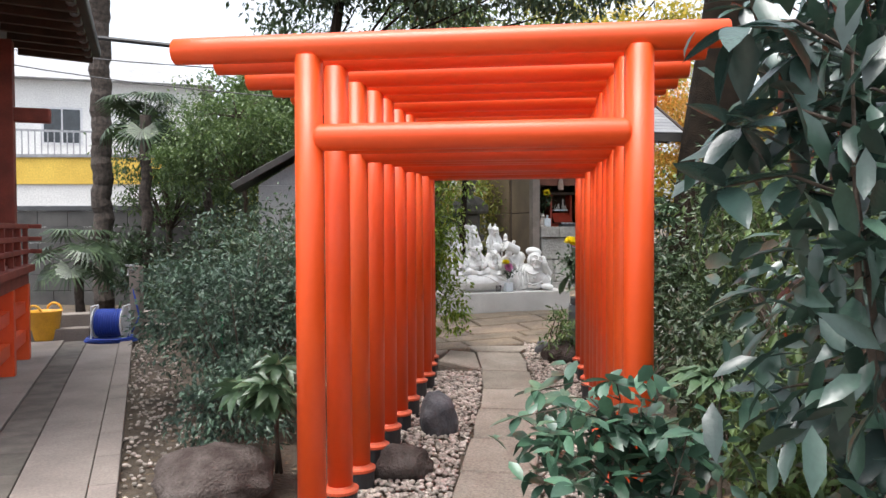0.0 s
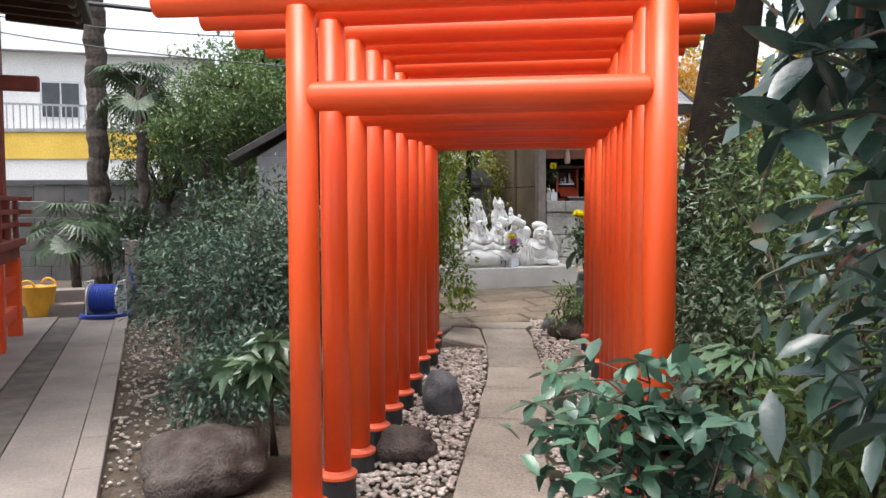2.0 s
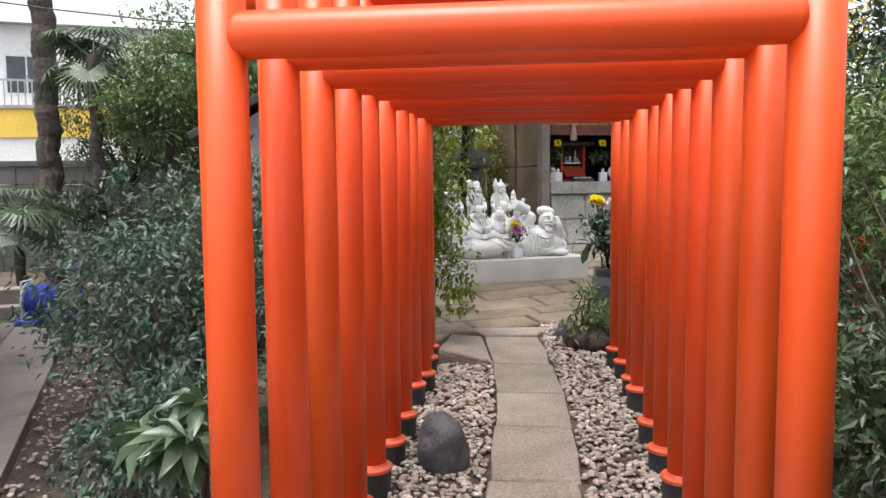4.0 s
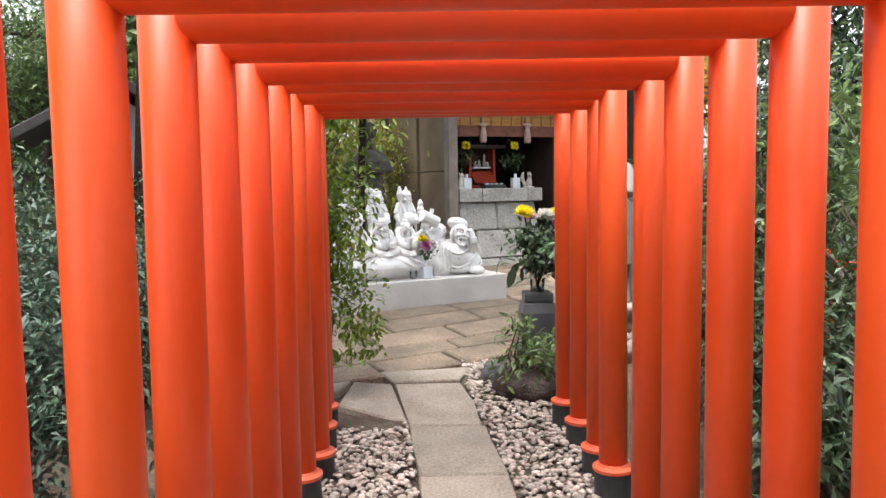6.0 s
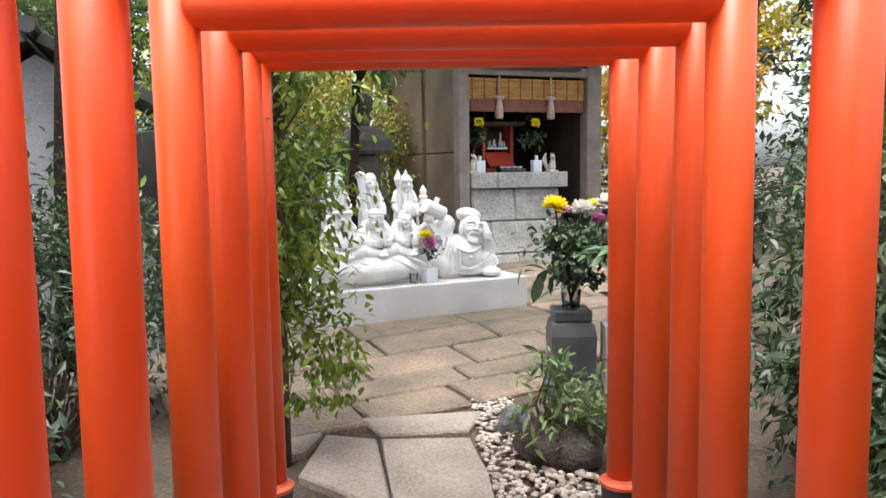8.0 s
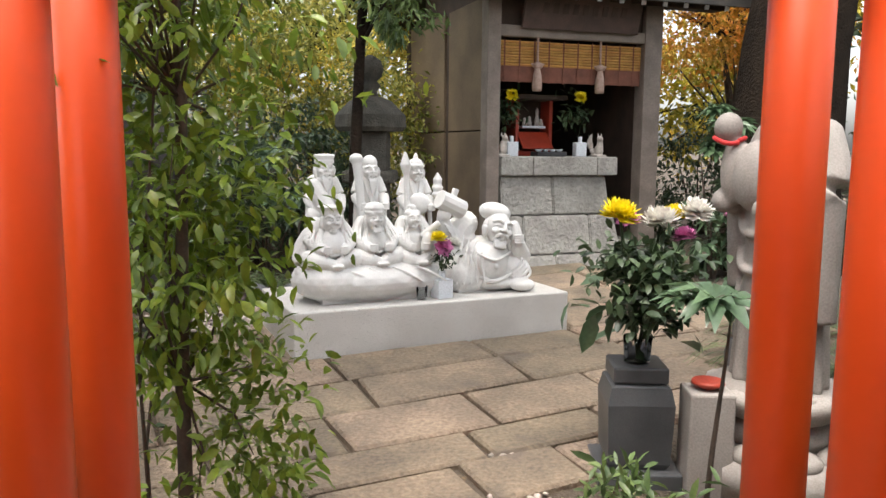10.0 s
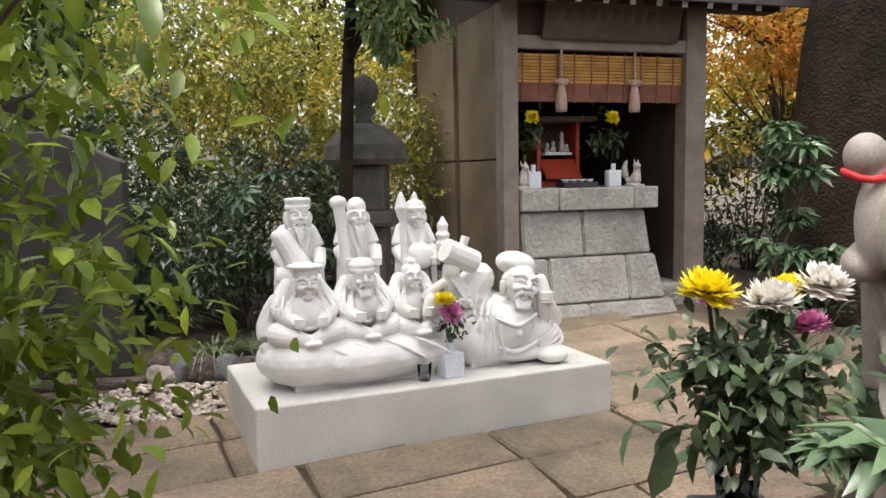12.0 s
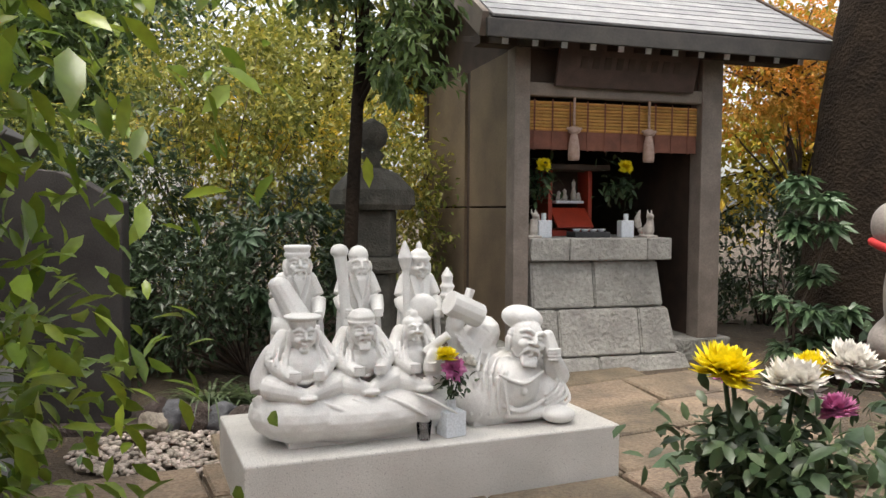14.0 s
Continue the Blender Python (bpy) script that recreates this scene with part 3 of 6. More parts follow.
def head(u, v, z, r=0.062, hat="", beard=0.0, tilt=0.0):
    """A carved face: brows, lidded eyes, nose, cheeks, moustache, lips, ears and a hat."""
    def p(x, y, h):
        return (u + r * (x * math.cos(tilt) + h * math.sin(tilt)), v + r * y, z + r * (h * math.cos(tilt) - x * math.sin(tilt)))

    out = [("e", (u, v, z), (r * 0.96, r * 0.92, r * 1.2)), ("t", [p(0, -0.9, 0.3), p(0, -1.12, 0.0), p(0, -1.16, -0.12)], [r * 0.10, r * 0.15, r * 0.17])]
    for k in (-1, 1):
        out += [("t", [p(k * 0.12, -0.93, 0.36), p(k * 0.42, -0.90, 0.50), p(k * 0.78, -0.58, 0.34)], [r * 0.10, r * 0.13, r * 0.07]),
                ("t", [p(k * 0.2, -0.92, 0.12), p(k * 0.42, -0.88, 0.17), p(k * 0.64, -0.70, 0.08)], [r * 0.05, r * 0.08, r * 0.04]),
                ("e", p(k * 0.48, -0.74, -0.26), (r * 0.30, r * 0.30, r * 0.25)), ("e", p(k * 0.2, -1.02, -0.16), (r * 0.12, r * 0.11, r * 0.10)),
                ("t", [p(k * 1.0, 0.0, 0.25), p(k * 1.08, -0.05, -0.2), p(k * 0.98, -0.05, -0.75)], [r * 0.16, r * 0.20, r * 0.17])]
        if beard:
            out.append(("t", [p(k * 0.06, -0.98, -0.44), p(k * 0.4, -0.92, -0.56), p(k * 0.62, -0.78, -0.98)], [r * 0.11, r * 0.12, r * 0.04]))
    out += [("t", [p(-0.36, -0.86, -0.46), p(0, -0.96, -0.60), p(0.36, -0.86, -0.46)], [r * 0.05, r * 0.08, r * 0.05]), ("e", p(0, -0.86, -0.78), (r * 0.22, r * 0.14, r * 0.09)), ("e", p(0, -0.62, -1.02), (r * 0.40, r * 0.32, r * 0.2))]
    if beard:
        for k in (-2, -1, 0, 1, 2):
            out.append(("t", [p(k * 0.2, -0.78, -0.95), p(k * 0.17, -0.98, -1.35), (u + r * k * 0.06, v - r * 1.0, z - r * 0.95 - beard * (1 - 0.12 * abs(k)))], [r * 0.15, r * 0.13, r * 0.04]))
    if hat == "flat":
        out += [("l", [(r * 1.06, 0), (r * 1.10, r * 0.30), (r * 0.98, r * 0.33), (r * 1.14, r * 0.8), (r * 1.06, r * 0.95), (r * 0.3, r * 1.0)], Matrix.Translation((u, v, z + r * 0.58)))]
    if hat == "dome":
        out.append(("e", (u, v + 0.01, z + r * 0.85), (r * 0.92, r * 0.92, r * 0.95)))
    if hat == "helmet":
        out += [("l", [(r * 1.02, 0), (r * 1.14, r * 0.12), (r * 1.12, r * 0.36), (r * 0.98, r * 0.42), (r * 0.8, r * 0.85), (r * 0.3, r * 1.15), (r * 0.28, r * 1.5), (r * 0.04, r * 1.9)], Matrix.Translation((u, v, z + r * 0.5))), ("t", [p(-0.5, -0.9, 0.9), p(0, -1.1, 0.75), p(0.5, -0.9, 0.9)], [r * 0.05, r * 0.14, r * 0.05])]
    if hat == "crown":
        out += [("l", [(r * 0.95, 0), (r * 1.0, r * 0.4), (r * 0.9, r * 0.45), (r * 1.4, r * 0.72), (r * 1.35, r * 0.85), (r * 0.5, r * 0.9)], Matrix.Translation((u, v, z + r * 0.6)))]
    if hat == "cap":
        out += [("l", [(r * 1.02, 0), (r * 1.12, r * 0.2), (r * 1.0, r * 0.28), (r * 1.05, r * 0.6), (r * 0.75, r * 1.05), (r * 0.2, r * 1.2)], Matrix.Translation((u, v, z + r * 0.5)))]
    if hat == "hair":
        out += [("e", (u, v + 0.015, z + r * 0.6), (r * 1.08, r * 1.0, r * 0.72)), ("e", (u, v, z + r * 1.4), (r * 0.42, r * 0.42, r * 0.42))]
    return out


def fist(u, v, z, r=0.03):
    """A closed hand with four finger ridges."""
    return [("e", (u, v, z), (r, r * 0.8, r * 0.95))] + [("t", [(u - r * 0.9, v - r * 0.7, z + r * h), (u, v - r * 1.05, z + r * h), (u + r * 0.8, v - r * 0.7, z + r * h)], r * 0.21) for h in (-0.66, -0.22, 0.22, 0.66)]


def standing(u, v, z, w=0.15):
    out = [("l", [(w * 0.74, 0), (w * 0.70, 0.2), (w * 0.66, 0.40), (w * 0.60, 0.47), (w * 0.26, 0.54)], Matrix.Translation((u, v, z)) @ Matrix.Diagonal((1, 0.72, 1, 1)))]
    for k in (-1, 1):
        out += [("t", [(u + k * w * 0.52, v, z + 0.455), (u + k * w * 0.80, v - 0.03, z + 0.34), (u + k * w * 0.66, v - 0.12, z + 0.27)], [0.040, 0.042, 0.034])] + fist(u + k * w * 0.6, v - 0.145, z + 0.27, 0.028)
        for j in range(3):
            out.append(("t", [(u + k * w * (0.62 + 0.11 * j), v - 0.10 + 0.03 * j, z + 0.27), (u + k * w * (0.70 + 0.11 * j), v - 0.10 + 0.03 * j, z + 0.14), (u + k * w * (0.70 + 0.14 * j), v - 0.09 + 0.03 * j, z + 0.0)], [0.018, 0.014, 0.010]))
        for j in range(3):
            out.append(("t", [(u + k * w * (0.42 - 0.10 * j), v - w * 0.40, z + 0.47), (u + k * w * (0.28 - 0.10 * j), v - w * 0.58, z + 0.38 - 0.02 * j), (u - k * w * 0.04, v - w * 0.62, z + 0.27 - 0.045 * j)], [0.008, 0.010, 0.007]))
    for k in range(7):
        x = (k - 3) * w * 0.20
        out.append(("t", [(u + x * 0.8, v - w * 0.50 + abs(x) * 0.25, z + 0.22), (u + x, v - w * 0.54 + abs(x) * 0.25, z + 0.1), (u + x * 1.1, v - w * 0.56 + abs(x) * 0.25, z)], [0.006, 0.011, 0.009]))
    out.append(("t", [(u - w * 0.6, v - w * 0.32, z + 0.235), (u, v - w * 0.56, z + 0.225), (u + w * 0.6, v - w * 0.32, z + 0.235)], [0.013, 0.016, 0.013]))
    return out


def seated(u, v, z, w=0.155, belly=0.11):
    out = [("e", (u, v, z + 0.15), (w * 0.66, w * 0.60, 0.18)), ("e", (u, v - 0.06, z + 0.13), (belly * 0.92, belly * 0.8, belly * 0.92))]
    for k in (-1, 1):
        out += [("t", [(u + k * w * 0.52, v, z + 0.27), (u + k * w * 0.88, v - 0.05, z + 0.16), (u + k * w * 0.48, v - 0.16, z + 0.10)], [0.044, 0.046, 0.034]), ("t", [(u + k * w * 0.3, v, z + 0.02), (u + k * w * 0.98, v - 0.10, z + 0.035), (u + k * w * 0.1, v - 0.19, z + 0.005)], [0.066, 0.062, 0.036])]
        out += fist(u + k * w * 0.36, v - 0.185, z + 0.105, 0.03)
        for j in range(4):
            out.append(("t", [(u + k * w * (0.80 - 0.10 * j), v - 0.05 - 0.02 * j, z + 0.24 - 0.015 * j), (u + k * w * (0.96 - 0.12 * j), v - 0.10 - 0.025 * j, z + 0.17 - 0.02 * j), (u + k * w * (0.86 - 0.14 * j), v - 0.11 - 0.03 * j, z + 0.09)], [0.005, 0.010, 0.006]))
            out.append(("t", [(u + k * w * (0.3 + 0.2 * j), v - 0.13, z + 0.085), (u + k * w * (0.36 + 0.2 * j), v - 0.19 + 0.02 * j, z + 0.045), (u + k * w * (0.28 + 0.2 * j), v - 0.19 + 0.02 * j, z - 0.01)], [0.005, 0.011, 0.006]))
            out.append(("e", (u + k * 0.02 + 0.011 * (j - 1.5), v - 0.235, z - 0.005), (0.007, 0.014, 0.012)))
        out.append(("t", [(u + k * w * 0.34, v - w * 0.42, z + 0.29), (u + k * w * 0.5, v - w * 0.66, z + 0.18), (u + k * w * 0.40, v - w * 0.80, z + 0.07)], [0.010, 0.014, 0.010]))
    return out + [("e", (u, v - 0.20, z - 0.005), (0.055, 0.04, 0.026)), ("t", [(u - belly * 0.7, v - belly * 0.78, z + 0.075), (u, v - belly * 1.0 - 0.035, z + 0.06), (u + belly * 0.7, v - belly * 0.78, z + 0.075)], [0.006, 0.010, 0.006])]

z0 = 0.482
sack = [("e", (0.63, 0.36, z0 + 0.14), (0.56, 0.30, 0.155)), ("e", (0.34, 0.34, z0 + 0.155), (0.27, 0.27, 0.155)), ("e", (0.95, 0.38, z0 + 0.13), (0.27, 0.26, 0.14)), ("e", (0.62, 0.42, z0 + 0.10), (0.50, 0.30, 0.11)), ("b", (0.25, 0.2, z0 - 0.004), (1.05, 0.6, z0 + 0.05))]
for k in range(4):
    a = 0.46 + 0.17 * k
    sack.append(("t", [(a - 0.06, 0.14, z0 + 0.245), (a + 0.04, 0.105, z0 + 0.20), (a + 0.16, 0.095, z0 + 0.13)], [0.006, 0.014, 0.005]))
group = list(sack)
group += standing(0.36, 0.55, 0.86, 0.145) + head(0.36, 0.51, 1.40, 0.066, "flat", 0.12)
group += [("t", [(0.24, 0.42, 1.30), (0.36, 0.36, 1.08)], [0.055, 0.07]), ("e", (0.24, 0.41, 1.30), (0.055, 0.04, 0.04)), ("t", [(0.20, 0.40, 1.09), (0.44, 0.36, 1.04)], [0.045, 0.045])]
group += standing(0.71, 0.57, 0.86, 0.13) + head(0.71, 0.53, 1.385, 0.062, "dome", 0.14)
group += [("t", [(0.62, 0.44, 0.95), (0.60, 0.44, 1.25), (0.58, 0.44, 1.44)], [0.028, 0.030, 0.036]), ("e", (0.575, 0.44, 1.47), (0.05, 0.045, 0.04))]
group += standing(1.07, 0.57, 0.84, 0.135) + head(1.07, 0.53, 1.375, 0.06, "helmet")
group += [("t", [(0.97, 0.44, 0.92), (0.955, 0.44, 1.40)], 0.02), ("t", [(0.955, 0.44, 1.36), (0.952, 0.44, 1.43), (0.95, 0.44, 1.52)], [0.02, 0.042, 0.006]), ("l", [(0.03, 0), (0.045, 0.03), (0.03, 0.05), (0.045, 0.08), (0.03, 0.1), (0.035, 0.14), (0.005, 0.19)], Matrix.Translation((1.21, 0.44, 1.18))), ("e", (1.07, 0.46, 1.14), (0.085, 0.05, 0.08))]
group += seated(0.33, 0.33, 0.76, 0.165, 0.125) + head(0.33, 0.24, 1.055, 0.07, "crown")
group += [("t", [(0.19, 0.34, 0.95), (0.15, 0.36, 0.82), (0.15, 0.3, 0.68)], [0.05, 0.07, 0.06])]
group += seated(0.665, 0.36, 0.76, 0.155, 0.10) + head(0.65, 0.27, 1.06, 0.068, "cap", 0.035)
group += seated(0.97, 0.38, 0.75, 0.13, 0.08) + head(0.96, 0.31, 1.045, 0.056, "hair")
group += [("e", (1.05, 0.22, 0.87), (0.075, 0.03, 0.1), (0, 30, 20)), ("t", [(1.0, 0.25, 0.92), (1.12, 0.2, 1.02)], 0.025)]
figure("lucky_god_statue", group, "pale carved stone group of six deities seated on a great sack", m=PL)
dai = [("e", (1.57, 0.40, z0 + 0.19), (0.24, 0.22, 0.22)), ("e", (1.55, 0.30, z0 + 0.22), (0.17, 0.16, 0.16)), ("e", (1.40, 0.36, z0 + 0.13), (0.17, 0.18, 0.17)), ("e", (1.33, 0.32, z0 + 0.14), (0.11, 0.13, 0.14)), ("e", (1.77, 0.34, z0 + 0.14), (0.14, 0.17, 0.15)),
       ("t", [(1.72, 0.38, z0 + 0.38), (1.86, 0.30, z0 + 0.24), (1.77, 0.20, z0 + 0.36), (1.74, 0.2, z0 + 0.5)], [0.06, 0.075, 0.055, 0.035]), ("e", (1.79, 0.16, z0 + 0.05), (0.10, 0.09, 0.05)), ("t", [(1.45, 0.42, z0 + 0.38), (1.28, 0.40, z0 + 0.44), (1.22, 0.36, z0 + 0.55)], [0.075, 0.065, 0.05]),
       ("e", (1.22, 0.34, z0 + 0.58), (0.055, 0.05, 0.055)), ("t", [(1.17, 0.32, z0 + 0.70), (1.37, 0.34, z0 + 0.61)], 0.072), ("t", [(1.25, 0.33, z0 + 0.60), (1.31, 0.33, z0 + 0.77)], 0.026), ("t", [(1.45, 0.45, z0 + 0.50), (1.34, 0.46, z0 + 0.35), (1.25, 0.42, z0 + 0.1)], [0.10, 0.13, 0.12]),
       ("e", (1.63, 0.30, z0 + 0.06), (0.20, 0.14, 0.06)), ("b", (1.3, 0.25, z0 - 0.004), (1.8, 0.55, z0 + 0.05)), ("e", (1.64, 0.33, z0 + 0.59), (0.125, 0.12, 0.075), (0, 12, 0)), ("e", (1.56, 0.14, z0 + 0.2), (0.02, 0.02, 0.02))]
for k in range(5):
    dai.append(("t", [(1.38 + 0.04 * k, 0.33 - 0.02 * k, z0 + 0.42 - 0.02 * k), (1.31 + 0.035 * k, 0.245 - 0.018 * k, z0 + 0.28), (1.27 + 0.05 * k, 0.225 - 0.018 * k, z0 + 0.08)], [0.006, 0.013, 0.008]))
    dai.append(("t", [(1.74 + 0.03 * k, 0.26, z0 + 0.36 - 0.03 * k), (1.80 + 0.02 * k, 0.19, z0 + 0.24 - 0.03 * k), (1.72, 0.18, z0 + 0.16 - 0.025 * k)], [0.006, 0.012, 0.006]))
    dai.append(("t", [(1.20 + 0.02 * k, 0.30, z0 + 0.52 - 0.03 * k), (1.27 + 0.02 * k, 0.33, z0 + 0.47 - 0.03 * k), (1.33 + 0.02 * k, 0.40, z0 + 0.46 - 0.03 * k)], [0.006, 0.012, 0.006]))
dai += [("t", [(1.42, 0.17, z0 + 0.30), (1.55, 0.135, z0 + 0.25), (1.70, 0.18, z0 + 0.30)], [0.008, 0.012, 0.008]), ("t", [(1.44, 0.2, z0 + 0.12), (1.56, 0.16, z0 + 0.09), (1.70, 0.18, z0 + 0.13)], [0.010, 0.016, 0.010])] + fist(1.75, 0.17, z0 + 0.40, 0.042)
dai += [(b[0], *b[1:]) for b in head(1.63, 0.26, z0 + 0.48, 0.105, "", 0.02, 0.25)]
figure("reclining_lucky_god", dai, "pale carved stone laughing deity reclining with a raised mallet", m=PL)


def chrysanthemum(parent, c, r, material, seed, tilt=(0, 0)):
    """A flower head of many narrow upcurved petals."""
    rg = np.random.default_rng(seed)
    n = 190
    el = np.repeat([-25, -5, 12, 28, 42, 56, 68, 78, 86, 88], 19) + rg.uniform(-8, 8, n)
    az = rg.uniform(0, 360, n)
    e, a = np.radians(el), np.radians(az)
    d = np.column_stack([np.cos(e) * np.cos(a), np.cos(e) * np.sin(a), np.sin(e) * 0.75])
    up = np.tile([0, 0, 1.0], (n, 1)) + 0.2 * rg.normal(size=(n, 3))
    L = r * (0.62 + 0.42 * np.cos(e)) * rg.uniform(0.85, 1.12, n)
    me = leaves("flower_head", np.zeros((n, 3)), d, -up, L, 0.46, material, True)
    return part("flower_head", me, None, parent, m=pose(*c, tilt[0], tilt[1], 0))


def leaf_tuft(parent, name, lobes, n, size, ratio, material, seed, droop=0.1):
    rg = np.random.default_rng(seed)
    pts, out, _ = cloud(rg, lobes, n, 14, 0.4, 0.2)
    return part(name, leaves(name, pts, out + 0.4 * rg.normal(size=out.shape) + np.array([0, 0, -droop]), np.array([0, 0, 1.0]) + 0.4 * rg.normal(size=out.shape), rg.uniform(0.6, 1.2, n) * size, ratio, material, True), None, parent)


# ---- offerings on the plinth ----
vase = thing("flower_vase", "white square ceramic vase with yellow, pink and white chrysanthemums", "vase", PL @ pose(1.12, 0.15, 0.482, 0, 0, 8))
part("box", box((-0.062, -0.055, 0), (0.062, 0.055, 0.135), 0.006), CERAMIC, vase)
part("neck", lathe([(0.024, 0.13), (0.024, 0.19), (0.028, 0.195)], 16), CERAMIC, vase)
bm = bmesh.new()
for a, b in ((-0.04, 0.45), (0.0, 0.40), (0.07, 0.40)):
    tube([(0, 0, 0.16), (a * 0.6, 0, 0.3), (a, 0, b)], 0.005, 6, bm)
part("stem_bundle", bm, LEAF_DARK, vase)
leaf_tuft(vase, "foliage", [(0.02, 0, 0.3, 0.1, 0.07, 0.1)], 70, 0.05, 0.6, LEAF_DARK, 5)
chrysanthemum(vase, (-0.045, -0.02, 0.44), 0.065, PET_Y, 1)
chrysanthemum(vase, (-0.02, -0.05, 0.37), 0.07, PET_P, 2, (50, 0))
chrysanthemum(vase, (0.085, -0.02, 0.39), 0.06, PET_W, 3, (30, 20))
cup = thing("water_glass", "small clear glass of water on the plinth", "glass", PL @ pose(0.95, 0.12, 0.483))
part("tumbler", lathe([(0.034, 0), (0.042, 0.10), (0.040, 0.10), (0.032, 0.008)], 24), GLASS, cup, smooth=True)

# ---- shrine ----
SH = Matrix.Translation((0.28, 10.571, 0)) @ Matrix.Rotation(radians(21.2), 4, "Z")
shrine = thing("wayside_shrine", "small open-fronted brown shrine with a grey sheet roof", "shrine", SH)
part("base", box((-0.30, -0.06, 0.1), (2.0, 2.85, 0.56), 0.02), ALTAR, shrine, "low stone base")
for a, b in ((-0.14, 0.0), (1.65, 1.86)):
    part("pillar", box((a, -0.05, 0.56), (b, 0.13, 3.05), 0.008), PILLAR, shrine)
for a, b, c in ((0.13, 1.18, 1), (1.28, 2.62, 2)):
    for z, zz in ((0.56, 1.72), (1.735, 3.05)):
        part("wall_panel", box((-0.12 - 0.02 * (c == 2), a, z), (-0.03, b, zz), 0.006), SHRINEWALL, shrine)
part("wall_post", box((-0.11, 1.18, 0.56), (-0.03, 1.28, 3.05), 0.004), DARKWOOD, shrine)
part("wall_post", box((-0.16, 2.62, 0.56), (-0.02, 2.76, 3.05), 0.006), DARKWOOD, shrine)
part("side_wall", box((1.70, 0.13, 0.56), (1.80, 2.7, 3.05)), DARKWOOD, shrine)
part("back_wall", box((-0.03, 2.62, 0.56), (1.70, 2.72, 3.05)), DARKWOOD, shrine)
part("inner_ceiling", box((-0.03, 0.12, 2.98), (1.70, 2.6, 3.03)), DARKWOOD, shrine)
part("lintel", box((-0.001, -0.035, 2.66), (1.651, 0.06, 2.77), 0.006), PILLAR, shrine)
part("upper_board", box((0.001, 0.02, 2.77), (1.649, 0.1, 3.05)), DARKWOOD, shrine)
part("wall_plate", box((-0.45, -0.06, 3.05), (2.6, 0.1, 3.15), 0.006), DARKWOOD, shrine)
plaque = part("plaque", box((0.2, -0.02, -0.2), (1.52, 0.02, 0.22), 0.008), PLAQUE, shrine, "dark wooden name plaque, tilted forward", m=pose(0, -0.14, 2.93, 18, 0, 0))
for k in range(9):
    part("character", box((0.40 + 0.11 * k, -0.026, -0.04), (0.46 + 0.11 * k, -0.019, 0.06)), DARKWOOD, plaque)
# roof
RIDGE, EAVE, ZE, ZR = 1.32, -0.48, 3.17, 4.22
slope = math.atan2(ZR - ZE, RIDGE - EAVE)
roof = part("roof", box((-0.52, 0, -0.10), (2.66, 2.12, -0.012), 0.008), ROOFDARK, shrine, "dark roof boarding", m=pose(0, EAVE, ZE, math.degrees(slope), 0, 0))
for k in range(14):
    part("roof_sheet", box((-0.5, 0.15 * k - 0.01, -0.012), (2.64, 0.15 * k + 0.15, 0.012), 0.004), ROOFMETAL, roof, m=pose(0, 0, 0.012, -2.4, 0, 0) @ Matrix.Translation((0, 0, 0.0064 * k)))
part("rear_roof", box((-0.52, -2.12, -0.10), (2.66, 0, 0.0), 0.008), ROOFDARK, shrine, m=pose(0, 2 * RIDGE - EAVE, ZE, -math.degrees(slope), 0, 0))
part("ridge", tube([(-0.55, RIDGE, ZR + 0.03), (2.7, RIDGE, ZR + 0.03)], 0.09, 12), ROOFDARK, shrine)
part("fascia", box((-0.55, EAVE - 0.03, ZE - 0.16), (2.68, EAVE - 0.001, ZE - 0.02), 0.006), ROOFDARK, shrine)
for s in (0, 1):
    part("verge_board", box((-0.58, 0, -0.16), (-0.525, 2.14, 0.03), 0.004), PILLAR if s == 0 else DARKWOOD, shrine, m=pose(0, EAVE, ZE, math.degrees(slope), 0, 0) @ Matrix.Translation((3.25 * s, 0, 0)))
part("gable", box((-0.03, 0.3, 3.05), (0.03, 2.35, 3.55)), DARKWOOD, shrine)
part("gable", box((-0.028, 0.75, 3.55), (0.028, 1.9, 3.85)), DARKWOOD, shrine)
for k in range(12):
    u = -0.36 + 0.25 * k
    part("rafter", box((u - 0.022, -0.40, -0.05), (u + 0.022, 0.6, 0.0), 0.003), DARKWOOD, shrine, m=pose(0, 0, 3.12, 12, 0, 0))
    part("rafter_end", box((u - 0.024, -0.415, -0.052), (u + 0.024, -0.401, 0.002)), CERAMIC, shrine, "pale capped rafter end", m=pose(0, 0, 3.12, 12, 0, 0))
